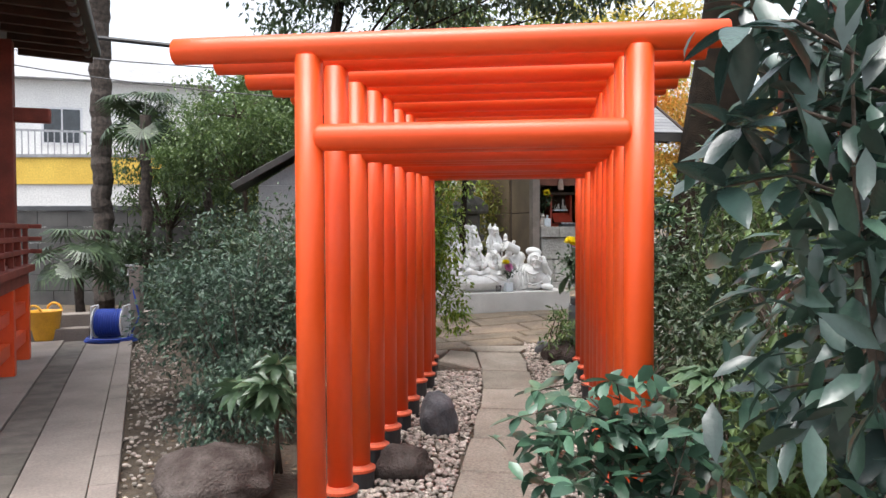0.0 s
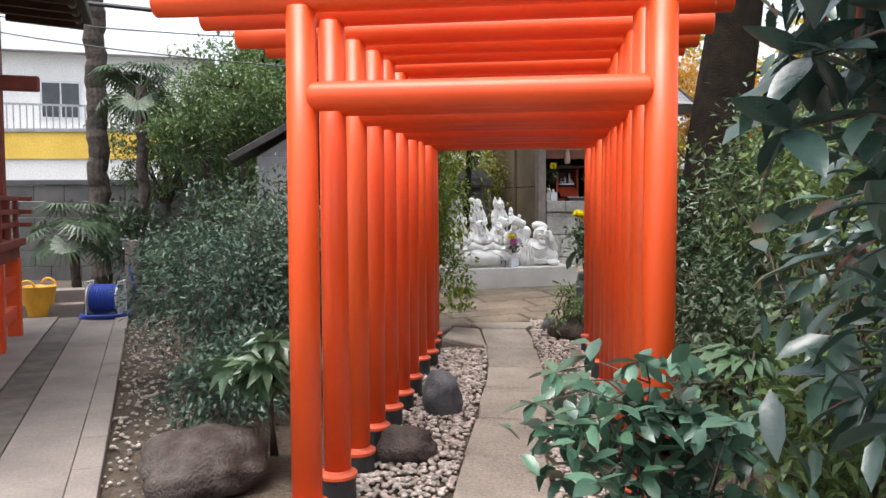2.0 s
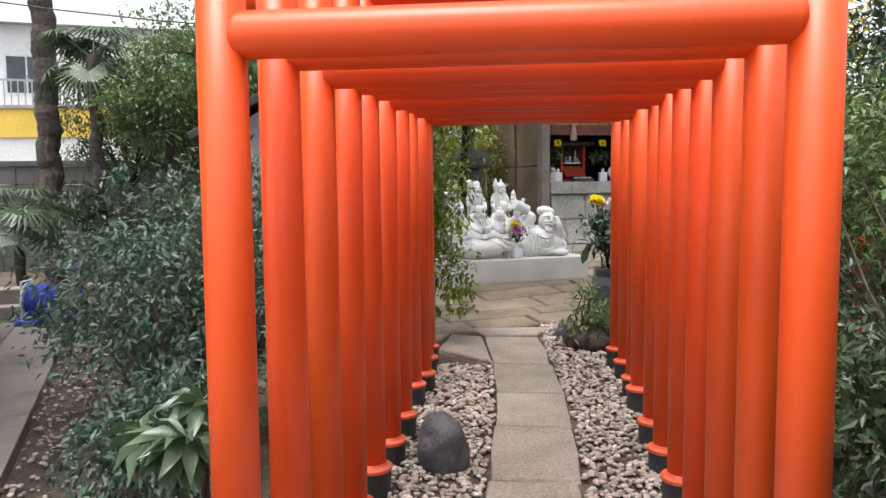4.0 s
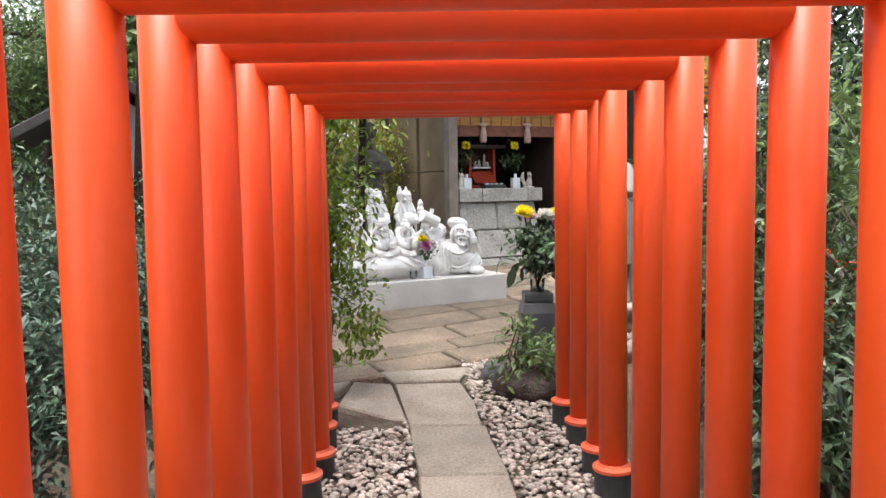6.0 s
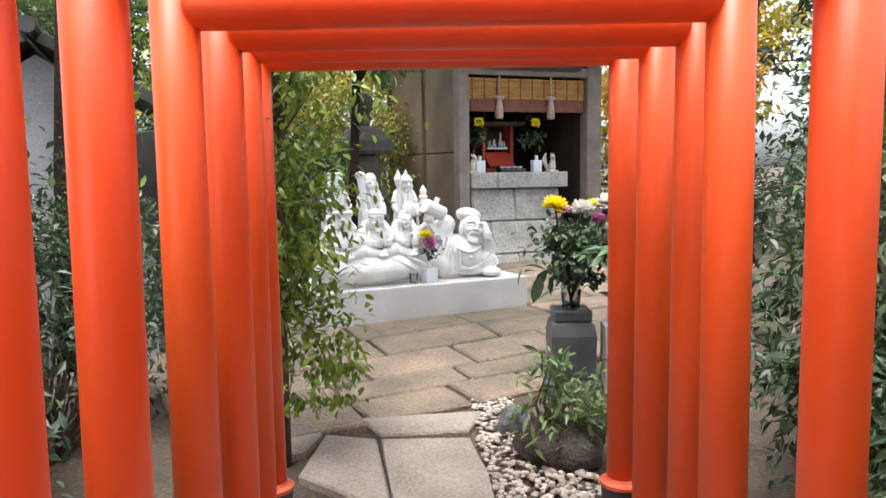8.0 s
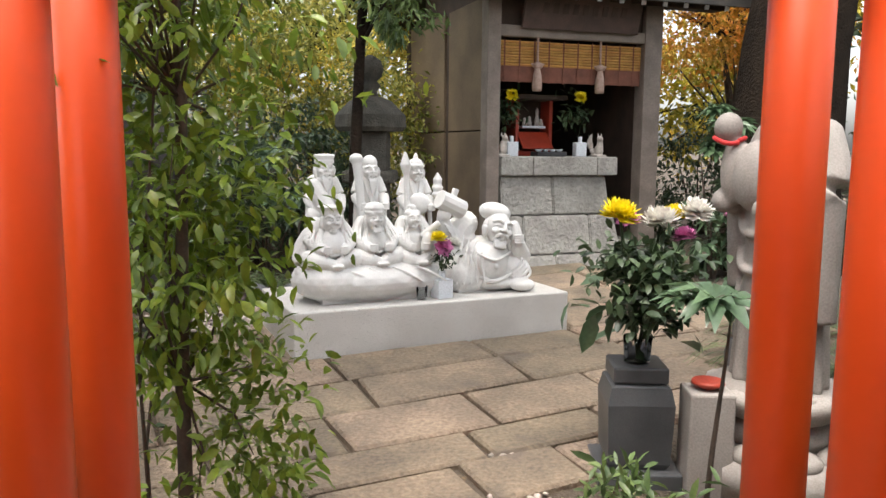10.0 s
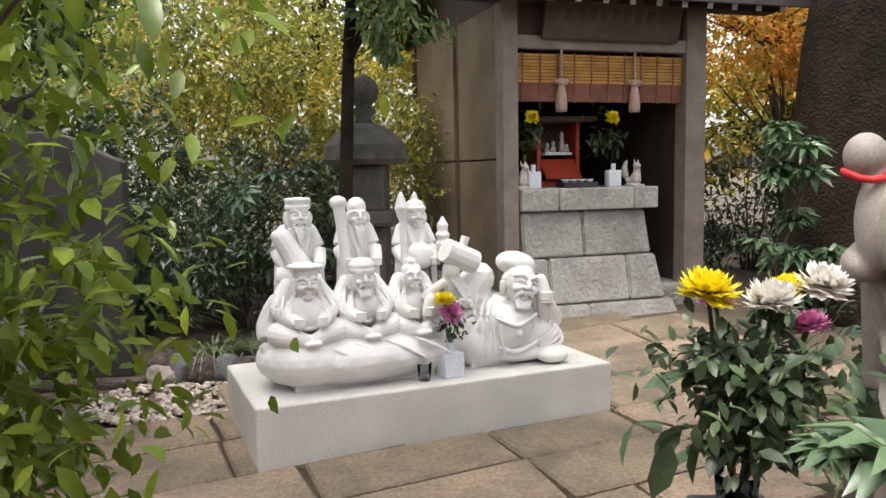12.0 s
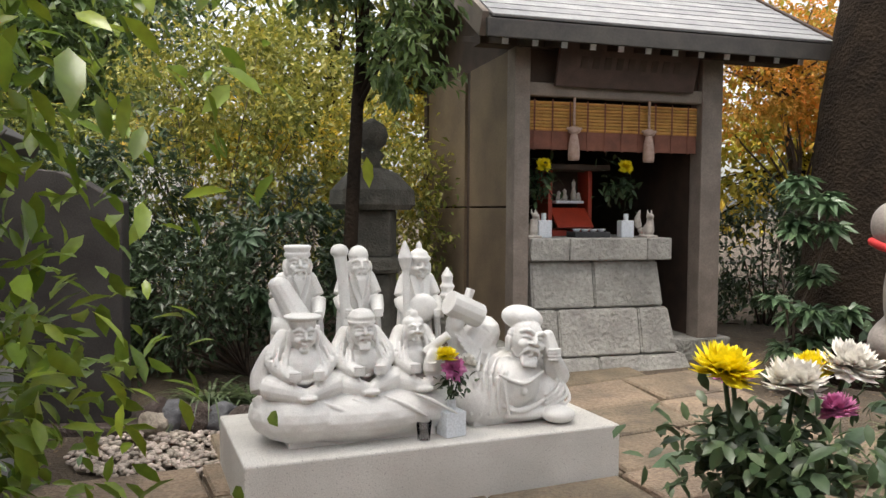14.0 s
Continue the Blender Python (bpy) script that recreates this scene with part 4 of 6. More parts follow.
# blind and tassels
blind = thing("bamboo_blind", "rolled bamboo blind with faded red valance in the doorway", "blind", SH)
for k in range(9):
    part("slat", tube([(0.005, 0.035, 2.39 + 0.028 * k), (1.645, 0.035, 2.39 + 0.028 * k)], 0.0135, 8), BAMBOO, blind)
part("valance", box((0.004, 0.03, 2.22), (1.646, 0.045, 2.378), 0.003), VALANCE, blind)
for k in range(10):
    part("binding", box((0.06 + 0.165 * k, 0.018, 2.21), (0.075 + 0.165 * k, 0.0205, 2.64)), VALANCE, blind)
for u in (0.42, 1.14):
    ts = thing("rope_tassel", "pale pink rope tassel hanging over the blind", "tassel", SH @ pose(u, -0.01, 0), "tassels on the shrine")
    part("cord", tube([(0, 0, 2.66), (0, 0, 2.42)], 0.012, 8), ROPE, ts)
    part("knot", ball((0, -0.005, 2.385), (0.06, 0.035, 0.035)), ROPE, ts, smooth=True)
    part("bow", tube([(-0.07, 0, 2.40), (0.0, -0.02, 2.38), (0.07, 0, 2.40)], [0.012, 0.018, 0.012], 8), ROPE, ts)
    part("fringe", lathe([(0.046, 2.13), (0.052, 2.17), (0.045, 2.28), (0.024, 2.37)], 18), ROPE, ts, smooth=True)
# altar of stone blocks
altar = thing("stone_altar", "stepped altar of rough grey stone blocks under a slab", "altar", SH)
for a, b in ((0.01, 0.36), (0.366, 1.10), (1.106, 1.345)):
    part("slab_block", box((a, -0.09, 1.275), (b, 0.9, 1.468), 0.012), ALTAR, altar)
courses = [(0.87, 1.27, [0.02, 0.60, 1.24], -0.03, -0.10, 0.03), (0.47, 0.865, [0.02, 0.24, 1.00, 1.30], -0.12, -0.20, 0.06), (0.16, 0.465, [0.02, 0.58, 1.42], -0.22, -0.32, 0.09)]
for lo, hi, us, y1, y0, out in courses:
    for a, b in zip(us, us[1:]):
        bm = bmesh.new()
        e = out if b == us[-1] else 0
        q = [bm.verts.new(p) for p in ((a + 0.004, y0, lo + 0.003), (b - 0.004 + e, y0, lo + 0.003), (b - 0.004 + e, 0.8, lo + 0.003), (a + 0.004, 0.8, lo + 0.003), (a + 0.004, y1, hi - 0.003), (b - 0.004, y1, hi - 0.003), (b - 0.004, 0.8, hi - 0.003), (a + 0.004, 0.8, hi - 0.003))]
        for f in ((0, 3, 2, 1), (4, 5, 6, 7), (0, 1, 5, 4), (1, 2, 6, 5), (2, 3, 7, 6), (3, 0, 4, 7)):
            bm.faces.new([q[k] for k in f])
        bmesh.ops.bevel(bm, geom=bm.edges[:], offset=0.014, segments=2, affect="EDGES")
        part("stone_block", bm, ALTAR, altar)
# things on the altar
hok = thing("household_altar", "small red lacquered altar house with a white shelf", "altar house", SH @ pose(0.62, 0.32, 1.468))
part("cabinet", box((-0.24, 0.12, 0), (0.24, 0.42, 0.06), 0.005), REDLACQ, hok)
for s in (-1, 1):
    part("post", box((s * 0.2 - 0.02, 0.14, 0.06), (s * 0.2 + 0.02, 0.4, 0.60), 0.004), REDLACQ, hok)
part("back", box((-0.18, 0.36, 0.06), (0.18, 0.4, 0.60)), DARKWOOD, hok)
part("ramp", box((-0.18, 0.0, -0.01), (0.18, 0.26, 0.012), 0.004), REDLACQ, hok, m=pose(0, 0.02, 0.08, 42, 0, 0))
part("shelf", box((-0.14, 0.14, 0.30), (0.14, 0.34, 0.325), 0.003), CERAMIC, hok)
part("roof", box((-0.32, -0.02, 0.60), (0.32, 0.46, 0.65), 0.008), DARKWOOD, hok)
for k, (u, h) in enumerate(((-0.09, 0.09), (-0.03, 0.11), (0.06, 0.20), (0.11, 0.08))):
    part("figurine", lathe([(0.025, 0), (0.028, h * 0.3), (0.014, h * 0.6), (0.02, h * 0.8), (0.004, h)], 12), FOX, hok, smooth=True, m=pose(u, 0.2, 0.325))
tray = thing("offering_tray", "black tray with small white dishes before the altar house", "tray", SH @ pose(0.64, 0.12, 1.468))
part("board", box((-0.17, -0.08, 0.0), (0.17, 0.1, 0.05), 0.006), BLACK_BASE, tray)
for k in range(4):
    part("dish", lathe([(0.02, 0.05), (0.042, 0.075), (0.038, 0.075), (0.016, 0.056)], 16), CERAMIC, tray, smooth=True, m=pose(-0.12 + 0.08 * k, 0, 0))
for u in (0.19, 0.98):
    v = thing("altar_vase", "white square altar vase with dark sprays and a yellow flower", "vase", SH @ pose(u, 0.08, 1.468), "altar vases")
    part("body", box((-0.062, -0.04, 0), (0.062, 0.05, 0.15), 0.008), CERAMIC, v)
    part("neck", lathe([(0.022, 0.15), (0.022, 0.21)], 14), CERAMIC, v)
    tagged(leaf_tuft(v, "spray", [(0, 0.12, 0.46, 0.16, 0.1, 0.24)], 160, 0.09, 0.4, LEAF_DARK, int(u * 100)), kind="stuff")
    chrysanthemum(v, (0.0, 0.02, 0.62), 0.075, PET_Y, 7, (40, 0))
for u, s in ((0.06, 1), (1.17, -1)):
    figure("fox_statue", [("e", (0, 0, 0.06), (0.045, 0.06, 0.07)), ("t", [(0, -0.02, 0.05), (0.0, -0.03, 0.16)], [0.045, 0.03]), ("e", (s * 0.01, -0.045, 0.185), (0.03, 0.045, 0.03)), ("t", [(-0.015, -0.02, 0.2), (-0.02, -0.015, 0.25)], [0.014, 0.003]), ("t", [(0.015, -0.02, 0.2), (0.02, -0.015, 0.25)], [0.014, 0.003]),
                          ("t", [(s * 0.03, 0.05, 0.04), (s * 0.07, 0.07, 0.14), (s * 0.05, 0.06, 0.24)], [0.025, 0.035, 0.006]), ("b", (-0.06, -0.07, 0), (0.06, 0.08, 0.02))], "small pale seated fox figure on the altar", 0.006, SH @ pose(u, 0.02, 1.468), FOX, 1)

# ---- stone lantern, stele, rocks ----
lz = ground_z(-0.95, 10.0)
lan = thing("stone_lantern", "dark mossy stone lantern among the shrubs", "stone lantern", Matrix.Translation((-0.93, 9.95, lz)))
part("base", box((-0.26, -0.26, -0.05), (0.26, 0.26, 0.4), 0.03), MOSSROCK, lan)
part("shaft", box((-0.17, -0.17, 0.4), (0.17, 0.17, 0.92), 0.02), MOSSROCK, lan)
part("platform", box((-0.24, -0.24, 0.92), (0.24, 0.24, 1.04), 0.03), MOSSROCK, lan)
part("fire_box", box((-0.17, -0.17, 1.04), (0.17, 0.17, 1.40), 0.015), MOSSROCK, lan)
part("cap", lathe([(0.30, 1.40), (0.34, 1.44), (0.33, 1.55), (0.20, 1.68), (0.10, 1.72)], 6), MOSSROCK, lan)
part("finial", lathe([(0.08, 1.72), (0.06, 1.77), (0.10, 1.82), (0.06, 1.86), (0.11, 1.91), (0.125, 1.98), (0.10, 2.05), (0.02, 2.10)], 18), MOSSROCK, lan, smooth=True)

ste = bmesh.new()
prof = [(-1.05, 0.0), (0.0, 0.0), (0.0, 1.50), (-0.12, 1.555), (-0.26, 1.64), (-0.42, 1.70), (-0.52, 1.71), (-0.62, 1.70), (-0.78, 1.64), (-0.93, 1.555), (-1.05, 1.50)]
f = ste.faces.new([ste.verts.new((x, 0, z)) for x, z in prof])
ex = bmesh.ops.extrude_face_region(ste, geom=[f])
bmesh.ops.translate(ste, vec=(0, 0.16, 0), verts=[v for v in ex["geom"] if isinstance(v, bmesh.types.BMVert)])
bmesh.ops.bevel(ste, geom=ste.edges[:], offset=0.008, segments=1, affect="EDGES")
stele = thing("stone_stele", "tall dark slate memorial stele with a curved top", "stele", pose(-2.46, 9.0, 0.24, 0, 0, 10))
slabs = part("slab", ste, STELE, stele)
part("foot", box((-1.2, -0.12, -0.2), (0.12, 0.3, 0.0), 0.03), ROCK, stele)
for z, w, h in ((1.22, 0.10, 0.012), (1.16, 0.14, 0.012), (1.10, 0.012, 0.14), (0.62, 0.1, 0.012), (0.56, 0.12, 0.012), (0.5, 0.09, 0.012)):
    part("carved_stroke", box((-0.5 - w / 2, -0.004, z - h / 2), (-0.5 + w / 2, 0.002, z + h / 2)), BLACK_BASE, slabs)


def rock(x, y, r, seed, label, material=ROCK, sink=0.25, name="rock"):
    ob = part(name, rock_mesh(r, seed), material, None, smooth=True, m=pose(x, y, ground_z(x, y) + r[2] * (1 - 2 * sink), 0, 0, seed * 40))
    return tagged(ob, label, "rock")


rock(-0.42, 2.05, (0.16, 0.13, 0.21), 3, "blue-black upright stone beside the gravel path", BLUEROCK)
rock(-0.50, 1.05, (0.19, 0.15, 0.13), 5, "dark mossy stone between the torii posts", ROCK)
rock(-1.50, 0.42, (0.38, 0.30, 0.19), 2, "large brown weathered boulder in the garden", ROCK)
rock(0.58, 5.02, (0.26, 0.2, 0.14), 8, "dark stone under the low shrub", ROCK)
rock(0.36, 5.35, (0.09, 0.08, 0.10), 9, "small dark stone at the court's edge", BLUEROCK)
for k in range(9):
    rock(-2.25 + 0.15 * k + 0.03 * math.sin(k * 5), 9.05 + 0.05 * math.sin(k * 3) - 0.01 * k, (0.13 + 0.03 * math.sin(k), 0.11, 0.13), 11 + k, "dark craggy stone edging the planting", BLUEROCK if k % 2 else ROCK, 0.3)
rock(-2.22, 8.92, (0.12, 0.08, 0.09), 31, "pale tan stone by the stele", PATHSTONE)
rock(-5.0, 9.3, (0.45, 0.35, 0.5), 33, "large rounded grey garden boulder", ROCK)

# ---- standing stone figure with child ----
jz = ground_z(1.55, 6.17) + 0.06
ped = thing("lotus_pedestal", "round weathered stone pedestal carved with lotus petals", "pedestal", Matrix.Translation((1.485, 6.17, jz)) @ Matrix.Diagonal((1.12, 1.12, 0.76, 1)))
part("foot", lathe([(0.36, -0.12), (0.36, 0.08), (0.30, 0.14), (0.22, 0.17)], 24), JIZO, ped, smooth=True)
part("drum", lathe([(0.22, 0.16), (0.25, 0.25), (0.20, 0.36)], 24), JIZO, ped, smooth=True)
for k in range(10):
    part("petal", ball((0.235, 0, 0.42), (0.055, 0.085, 0.10), (0, 22, 0), sub=2), JIZO, ped, smooth=True, m=pose(0, 0, 0, 0, 0, 36 * k))
    part("petal", ball((0.27, 0, 0.14), (0.06, 0.095, 0.075), (0, -25, 0), sub=2), JIZO, ped, smooth=True, m=pose(0, 0, 0, 0, 0, 36 * k + 18))
part("seat", lathe([(0.20, 0.36), (0.26, 0.46), (0.27, 0.50), (0.24, 0.515)], 28), JIZO, ped, smooth=True)
jb = [("l", [(0.205, 0.385), (0.215, 0.5), (0.20, 0.9), (0.21, 1.25), (0.19, 1.5), (0.13, 1.62), (0.055, 1.68)], Matrix.Diagonal((1, 0.8, 1, 1))), ("e", (0.0, -0.01, 1.83), (0.112, 0.125, 0.148)), ("e", (0, -0.125, 1.81), (0.018, 0.03, 0.03)), ("e", (0, -0.10, 1.75), (0.06, 0.04, 0.03)), ("e", (0.0, 0.0, 1.68), (0.06, 0.06, 0.1)), ("e", (-0.105, 0.02, 1.79), (0.02, 0.03, 0.075)), ("e", (0.105, 0.02, 1.79), (0.02, 0.03, 0.075)),
      ("t", [(-0.17, 0.02, 1.52), (-0.25, -0.04, 1.28), (-0.2, -0.2, 1.22)], [0.08, 0.09, 0.06]), ("t", [(0.17, 0.02, 1.52), (0.25, -0.02, 1.28), (0.1, -0.2, 1.2)], [0.08, 0.09, 0.06]), ("t", [(-0.24, -0.06, 1.25), (-0.25, -0.06, 0.8)], [0.08, 0.05]), ("t", [(0.25, -0.02, 1.25), (0.25, 0.0, 0.72)], [0.08, 0.06]),
      ("e", (-0.15, -0.18, 1.36), (0.07, 0.07, 0.16)), ("e", (-0.06, -0.14, 1.34), (0.12, 0.1, 0.16)), ("e", (-0.18, -0.21, 1.56), (0.065, 0.065, 0.072))]
for k in range(4):
    zz = 1.34 - 0.17 * k
    jb.append(("t", [(-0.21, 0.02, zz + 0.12), (-0.20, -0.09, zz), (-0.10, -0.16, zz - 0.08), (0.02, -0.17, zz - 0.09), (0.13, -0.14, zz - 0.02), (0.2, -0.04, zz + 0.1)], [0.005, 0.013, 0.016, 0.016, 0.013, 0.005]))
    jb.append(("t", [(-0.2, 0.03, zz + 0.1), (-0.14, 0.13, zz - 0.02), (0.0, 0.165, zz - 0.07), (0.14, 0.13, zz - 0.02)], [0.005, 0.014, 0.014, 0.005]))
for k in range(12):
    c, d = math.cos(k * 0.524 + 0.2), math.sin(k * 0.524 + 0.2)
    jb.append(("t", [(0.17 * c, 0.15 * d, 1.02 - 0.08 * (k % 3)), (0.205 * c, 0.165 * d, 0.72), (0.222 * c, 0.18 * d, 0.40)], [0.008, 0.018, 0.022]))
for k in range(4):
    jb.append(("t", [(-0.12 + 0.03 * k, 0.13, 1.52 - 0.05 * k), (0.02 + 0.02 * k, 0.155, 1.36 - 0.07 * k), (0.16, 0.10, 1.24 - 0.09 * k)], [0.006, 0.014, 0.006]))
jz_statue = figure("standing_stone_figure", jb, "weathered stone monk figure holding a child on a lotus pedestal", 0.011, Matrix.Translation((1.485, 6.17, jz)) @ Matrix.Rotation(radians(-72), 4, "Z"), JIZO)
bib = thing("red_bib", "thin red cloth cords tied round the statue's necks", "cloth", Matrix.Translation((1.485, 6.17, jz)) @ Matrix.Rotation(radians(-72), 4, "Z"))
for c, r, z in (((0, 0), 0.098, 1.665), ((-0.175, -0.205), 0.068, 1.50)):
    part("cord", tube([(c[0] + r * math.cos(t * 0.524), c[1] + r * math.sin(t * 0.524), z + 0.014 * math.sin(t)) for t in range(13)], 0.011, 8), REDCLOTH, bib, smooth=True)


# ---- flower stands ----
def flower_stand(x, y, seed, heads, label):
    z = ground_z(x, y)
    st = thing("flower_stand", label, "flower stand", Matrix.Translation((x, y, z)))
    part("foot", box((-0.19, -0.19, -0.05), (0.19, 0.19, 0.05), 0.008), DARKSTONE, st)
    part("block", lathe([(0.175, 0.05), (0.20, 0.08), (0.215, 0.36), (0.19, 0.44), (0.15, 0.455)], 4), DARKSTONE, st, m=pose(0, 0, 0, 0, 0, 45))
    part("collar", box((-0.125, -0.125, 0.455), (0.125, 0.125, 0.53), 0.01), DARKSTONE, st)
    part("glass_tube", lathe([(0.06, 0.53), (0.068, 0.65), (0.062, 0.65), (0.055, 0.54)], 20), GLASS, st, smooth=True)
    bm = bmesh.new()
    heads = [(hx, hy, hz + 0.06, r, mt) for hx, hy, hz, r, mt in heads]
    for hx, hy, hz, _, _ in heads:
        tube([(0, 0, 0.56), (hx * 0.5, hy * 0.5, 0.85), (hx, hy, hz)], 0.007, 6, bm)
    part("stem_bundle", bm, LEAF_DARK, st)
    leaf_tuft(st, "foliage", [(0.03, 0, 1.0, 0.25, 0.22, 0.18), (0, 0, 0.80, 0.16, 0.16, 0.18)], 1100, 0.07, 0.5, LEAF_DARK, seed, 0.15)
    leaf_tuft(st, "broad_foliage", [(0, 0, 0.78, 0.26, 0.26, 0.12)], 26, 0.17, 0.45, LEAF_FAT, seed + 1, 0.2)
    for k, (hx, hy, hz, r, mt) in enumerate(heads):
        chrysanthemum(st, (hx, hy, hz), r, mt, seed + k, (12 * math.sin(k * 2), 12 * math.cos(k * 3)))
    return st


flower_stand(0.83, 6.17, 20, [(-0.12, -0.08, 1.17, 0.092, PET_Y), (-0.05, 0.09, 1.13, 0.06, PET_P), (0.06, -0.1, 1.14, 0.092, PET_W), (0.14, 0.0, 1.16, 0.07, PET_Y), (0.23, -0.02, 1.18, 0.085, PET_W), (0.16, -0.12, 1.08, 0.055, PET_P)], "dark stone flower stand with yellow and white chrysanthemums")
flower_stand(1.62, 6.75, 40, [(-0.1, -0.06, 1.14, 0.085, PET_Y), (-0.18, 0.02, 1.09, 0.06, PET_P), (0.06, -0.08, 1.19, 0.088, PET_W), (0.16, 0.02, 1.12, 0.075, PET_W)], "dark stone flower stand with white and pink chrysanthemums")
inc = thing("incense_holder", "small grey stone incense block with a red dish", "incense holder", pose(1.12, 6.02, ground_z(1.12, 6.02)))
part("block", box((-0.1, -0.1, -0.04), (0.1, 0.1, 0.46), 0.012), JIZO, inc)
part("dish", lathe([(0.03, 0.46), (0.075, 0.485), (0.07, 0.50), (0.03, 0.475)], 20), REDLACQ, inc, "red dish", smooth=True)


# ---- broad-leaved plants: each large leaf a part ----
def oval_leaf(name, length, width, material, droop=0.16, rows=6):
    bm = bmesh.new()
    left, mid, right = [], [], []
    for k in range(rows + 1):
        t = k / rows
        w = width / 2 * (math.sin(math.pi * t ** 0.8) ** 0.8 if 0 < t < 1 else 0.02)
        z = -droop * length * t * t
        left.append(bm.verts.new((t * length, -w, z + w * 0.22)))
        mid.append(bm.verts.new((t * length, 0, z)))
        right.append(bm.verts.new((t * length, w, z + w * 0.22)))
    for k in range(rows):
        bm.faces.new((left[k], mid[k], mid[k + 1], left[k + 1]))
        bm.faces.new((mid[k], right[k], right[k + 1], mid[k + 1]))
    return finish(bm, material, name, True)


def palmate_leaf(name, r, lobes, material, narrow=0.34):
    bm = bmesh.new()
    c = bm.verts.new((0, 0, 0))
    for k in range(lobes):
        a = radians(-125 + 250 * k / (lobes - 1))
        d, s = Vector((math.cos(a), math.sin(a), 0)), Vector((-math.sin(a), math.cos(a), 0))
        L = r * (0.72 + 0.28 * math.cos(a * 0.7))
        m1 = bm.verts.new(d * L * 0.55 + Vector((0, 0, -0.02 * r)))
        tip = bm.verts.new(d * L + Vector((0, 0, -0.2 * r)))
        l1, r1 = bm.verts.new(d * L * 0.55 - s * L * narrow * 0.5 + Vector((0, 0, 0.05 * r))), bm.verts.new(d * L * 0.55 + s * L * narrow * 0.5 + Vector((0, 0, 0.05 * r)))
        l0, r0 = bm.verts.new(d * L * 0.22 - s * L * narrow * 0.34), bm.verts.new(d * L * 0.22 + s * L * narrow * 0.34)
        for f in ((c, m1, l0), (l0, m1, l1), (l1, m1, tip), (c, r0, m1), (r0, r1, m1), (r1, tip, m1)):
            bm.faces.new(f)
    return finish(bm, material, name, True)


def leafy(name, label, category, base, lobes, n, mesh, seed, whorl=6, pitch=(-35, 25), bark=None, stem=0.009, kind="leaf", smin=0.7, mains=2, extra=None):
    """A shrub whose leaves stand in whorls at its twig ends, every leaf an object."""
    rg = np.random.default_rng(seed)
    top = thing(name, label, category, Matrix.Translation(base))
    b = Vector(base)
    bm = bmesh.new()
    nodes = []
    for l in lobes:
        c = Vector(l[:3]) - b
        for q in range(mains):
            e = c + Vector((l[3] * rg.uniform(-0.5, 0.5), l[4] * rg.uniform(-0.5, 0.5), l[5] * rg.uniform(0.2, 0.7)))
            pts = [Vector((0.03 * q, 0, -0.05)), Vector((e.x * 0.25, e.y * 0.25, e.z * 0.4)) + Vector(rg.normal(size=3).tolist()) * 0.03, Vector((e.x * 0.65, e.y * 0.65, e.z * 0.75)) + Vector(rg.normal(size=3).tolist()) * 0.03, e]
            tube(pts, [stem * 1.5, stem * 1.2, stem * 0.8, stem * 0.3], 7, bm)
            nodes += [p0.lerp(p1, f) for p0, p1 in zip(pts, pts[1:]) for f in (0.4, 0.7, 1.0)]
    for k in range(max(1, n // whorl)):
        l = lobes[rg.integers(0, len(lobes))]
        v = unit(rg.normal(size=(1, 3)))[0] * rg.uniform(0.35, 1.0)
        c = Vector((l[0] + v[0] * l[3], l[1] + v[1] * l[4], l[2] + v[2] * l[5])) - b
        if c.z < 0.08:
            continue
        near = min(nodes, key=lambda q: (q - c).length + max(0, q.z - c.z) * 2)
        tube([near, near.lerp(c, 0.5) + Vector((0, 0, 0.04)), c], [stem * 0.5, stem * 0.4, stem * 0.25], 5, bm)
        a0 = rg.uniform(0, 360)
        for j in range(whorl):
            sc = rg.uniform(smin, 1.2)
            rot = Matrix.Rotation(radians(a0 + 360 / whorl * j + rg.uniform(-18, 18)), 4, "Z") @ Matrix.Rotation(radians(-rg.uniform(*pitch)), 4, "Y") @ Matrix.Rotation(radians(rg.uniform(-25, 25)), 4, "X")
            ob = part(kind, mesh, None, top, m=Matrix.Translation(c) @ rot @ Matrix.Scale(sc, 4))
    part("branchwork", bm, bark or BARKTHIN, top, smooth=True)
    if extra:
        rel = [(l[0] - b.x, l[1] - b.y, l[2] - b.z, *l[3:]) for l in lobes]
        pts, out, _ = cloud(rg, rel, extra[0], extra[0] // 7, 0.16, 0.3)
        me = leaves("leaf_mass", pts, out + np.array([0, 0, -0.35]) + 0.5 * rg.normal(size=out.shape), np.array([0, 0, 1.0]) + 0.5 * rg.normal(size=out.shape), rg.uniform(0.7, 1.15, len(pts)) * extra[1], extra[2], extra[3], True)
        tagged(part("leaf_mass", me, None, top), kind="stuff")
    return top


LEAF_RH = mat("leaf_glossy_mass", (0.044, 0.083, 0.060), (0.029, 0.06, 0.046), 0.3, 9, 70, 0.15, island=0.4, translucent=0.12, spec=0.7)
LEAF_RC = mat("leaf_waxy_mass", (0.07, 0.148, 0.093), (0.05, 0.11, 0.07), 0.34, 9, 70, 0.12, island=0.35, translucent=0.15, spec=0.6)
RHODO = oval_leaf("leaf", 0.155, 0.06, LEAF_BLUE)
CAMEL = oval_leaf("leaf", 0.085, 0.045, LEAF_CAM, 0.08)
FATSIA = palmate_leaf("leaf", 0.19, 8, LEAF_FAT, 0.31)
FRESH = oval_leaf("leaf", 0.085, 0.034, LEAF_YG, 0.2)
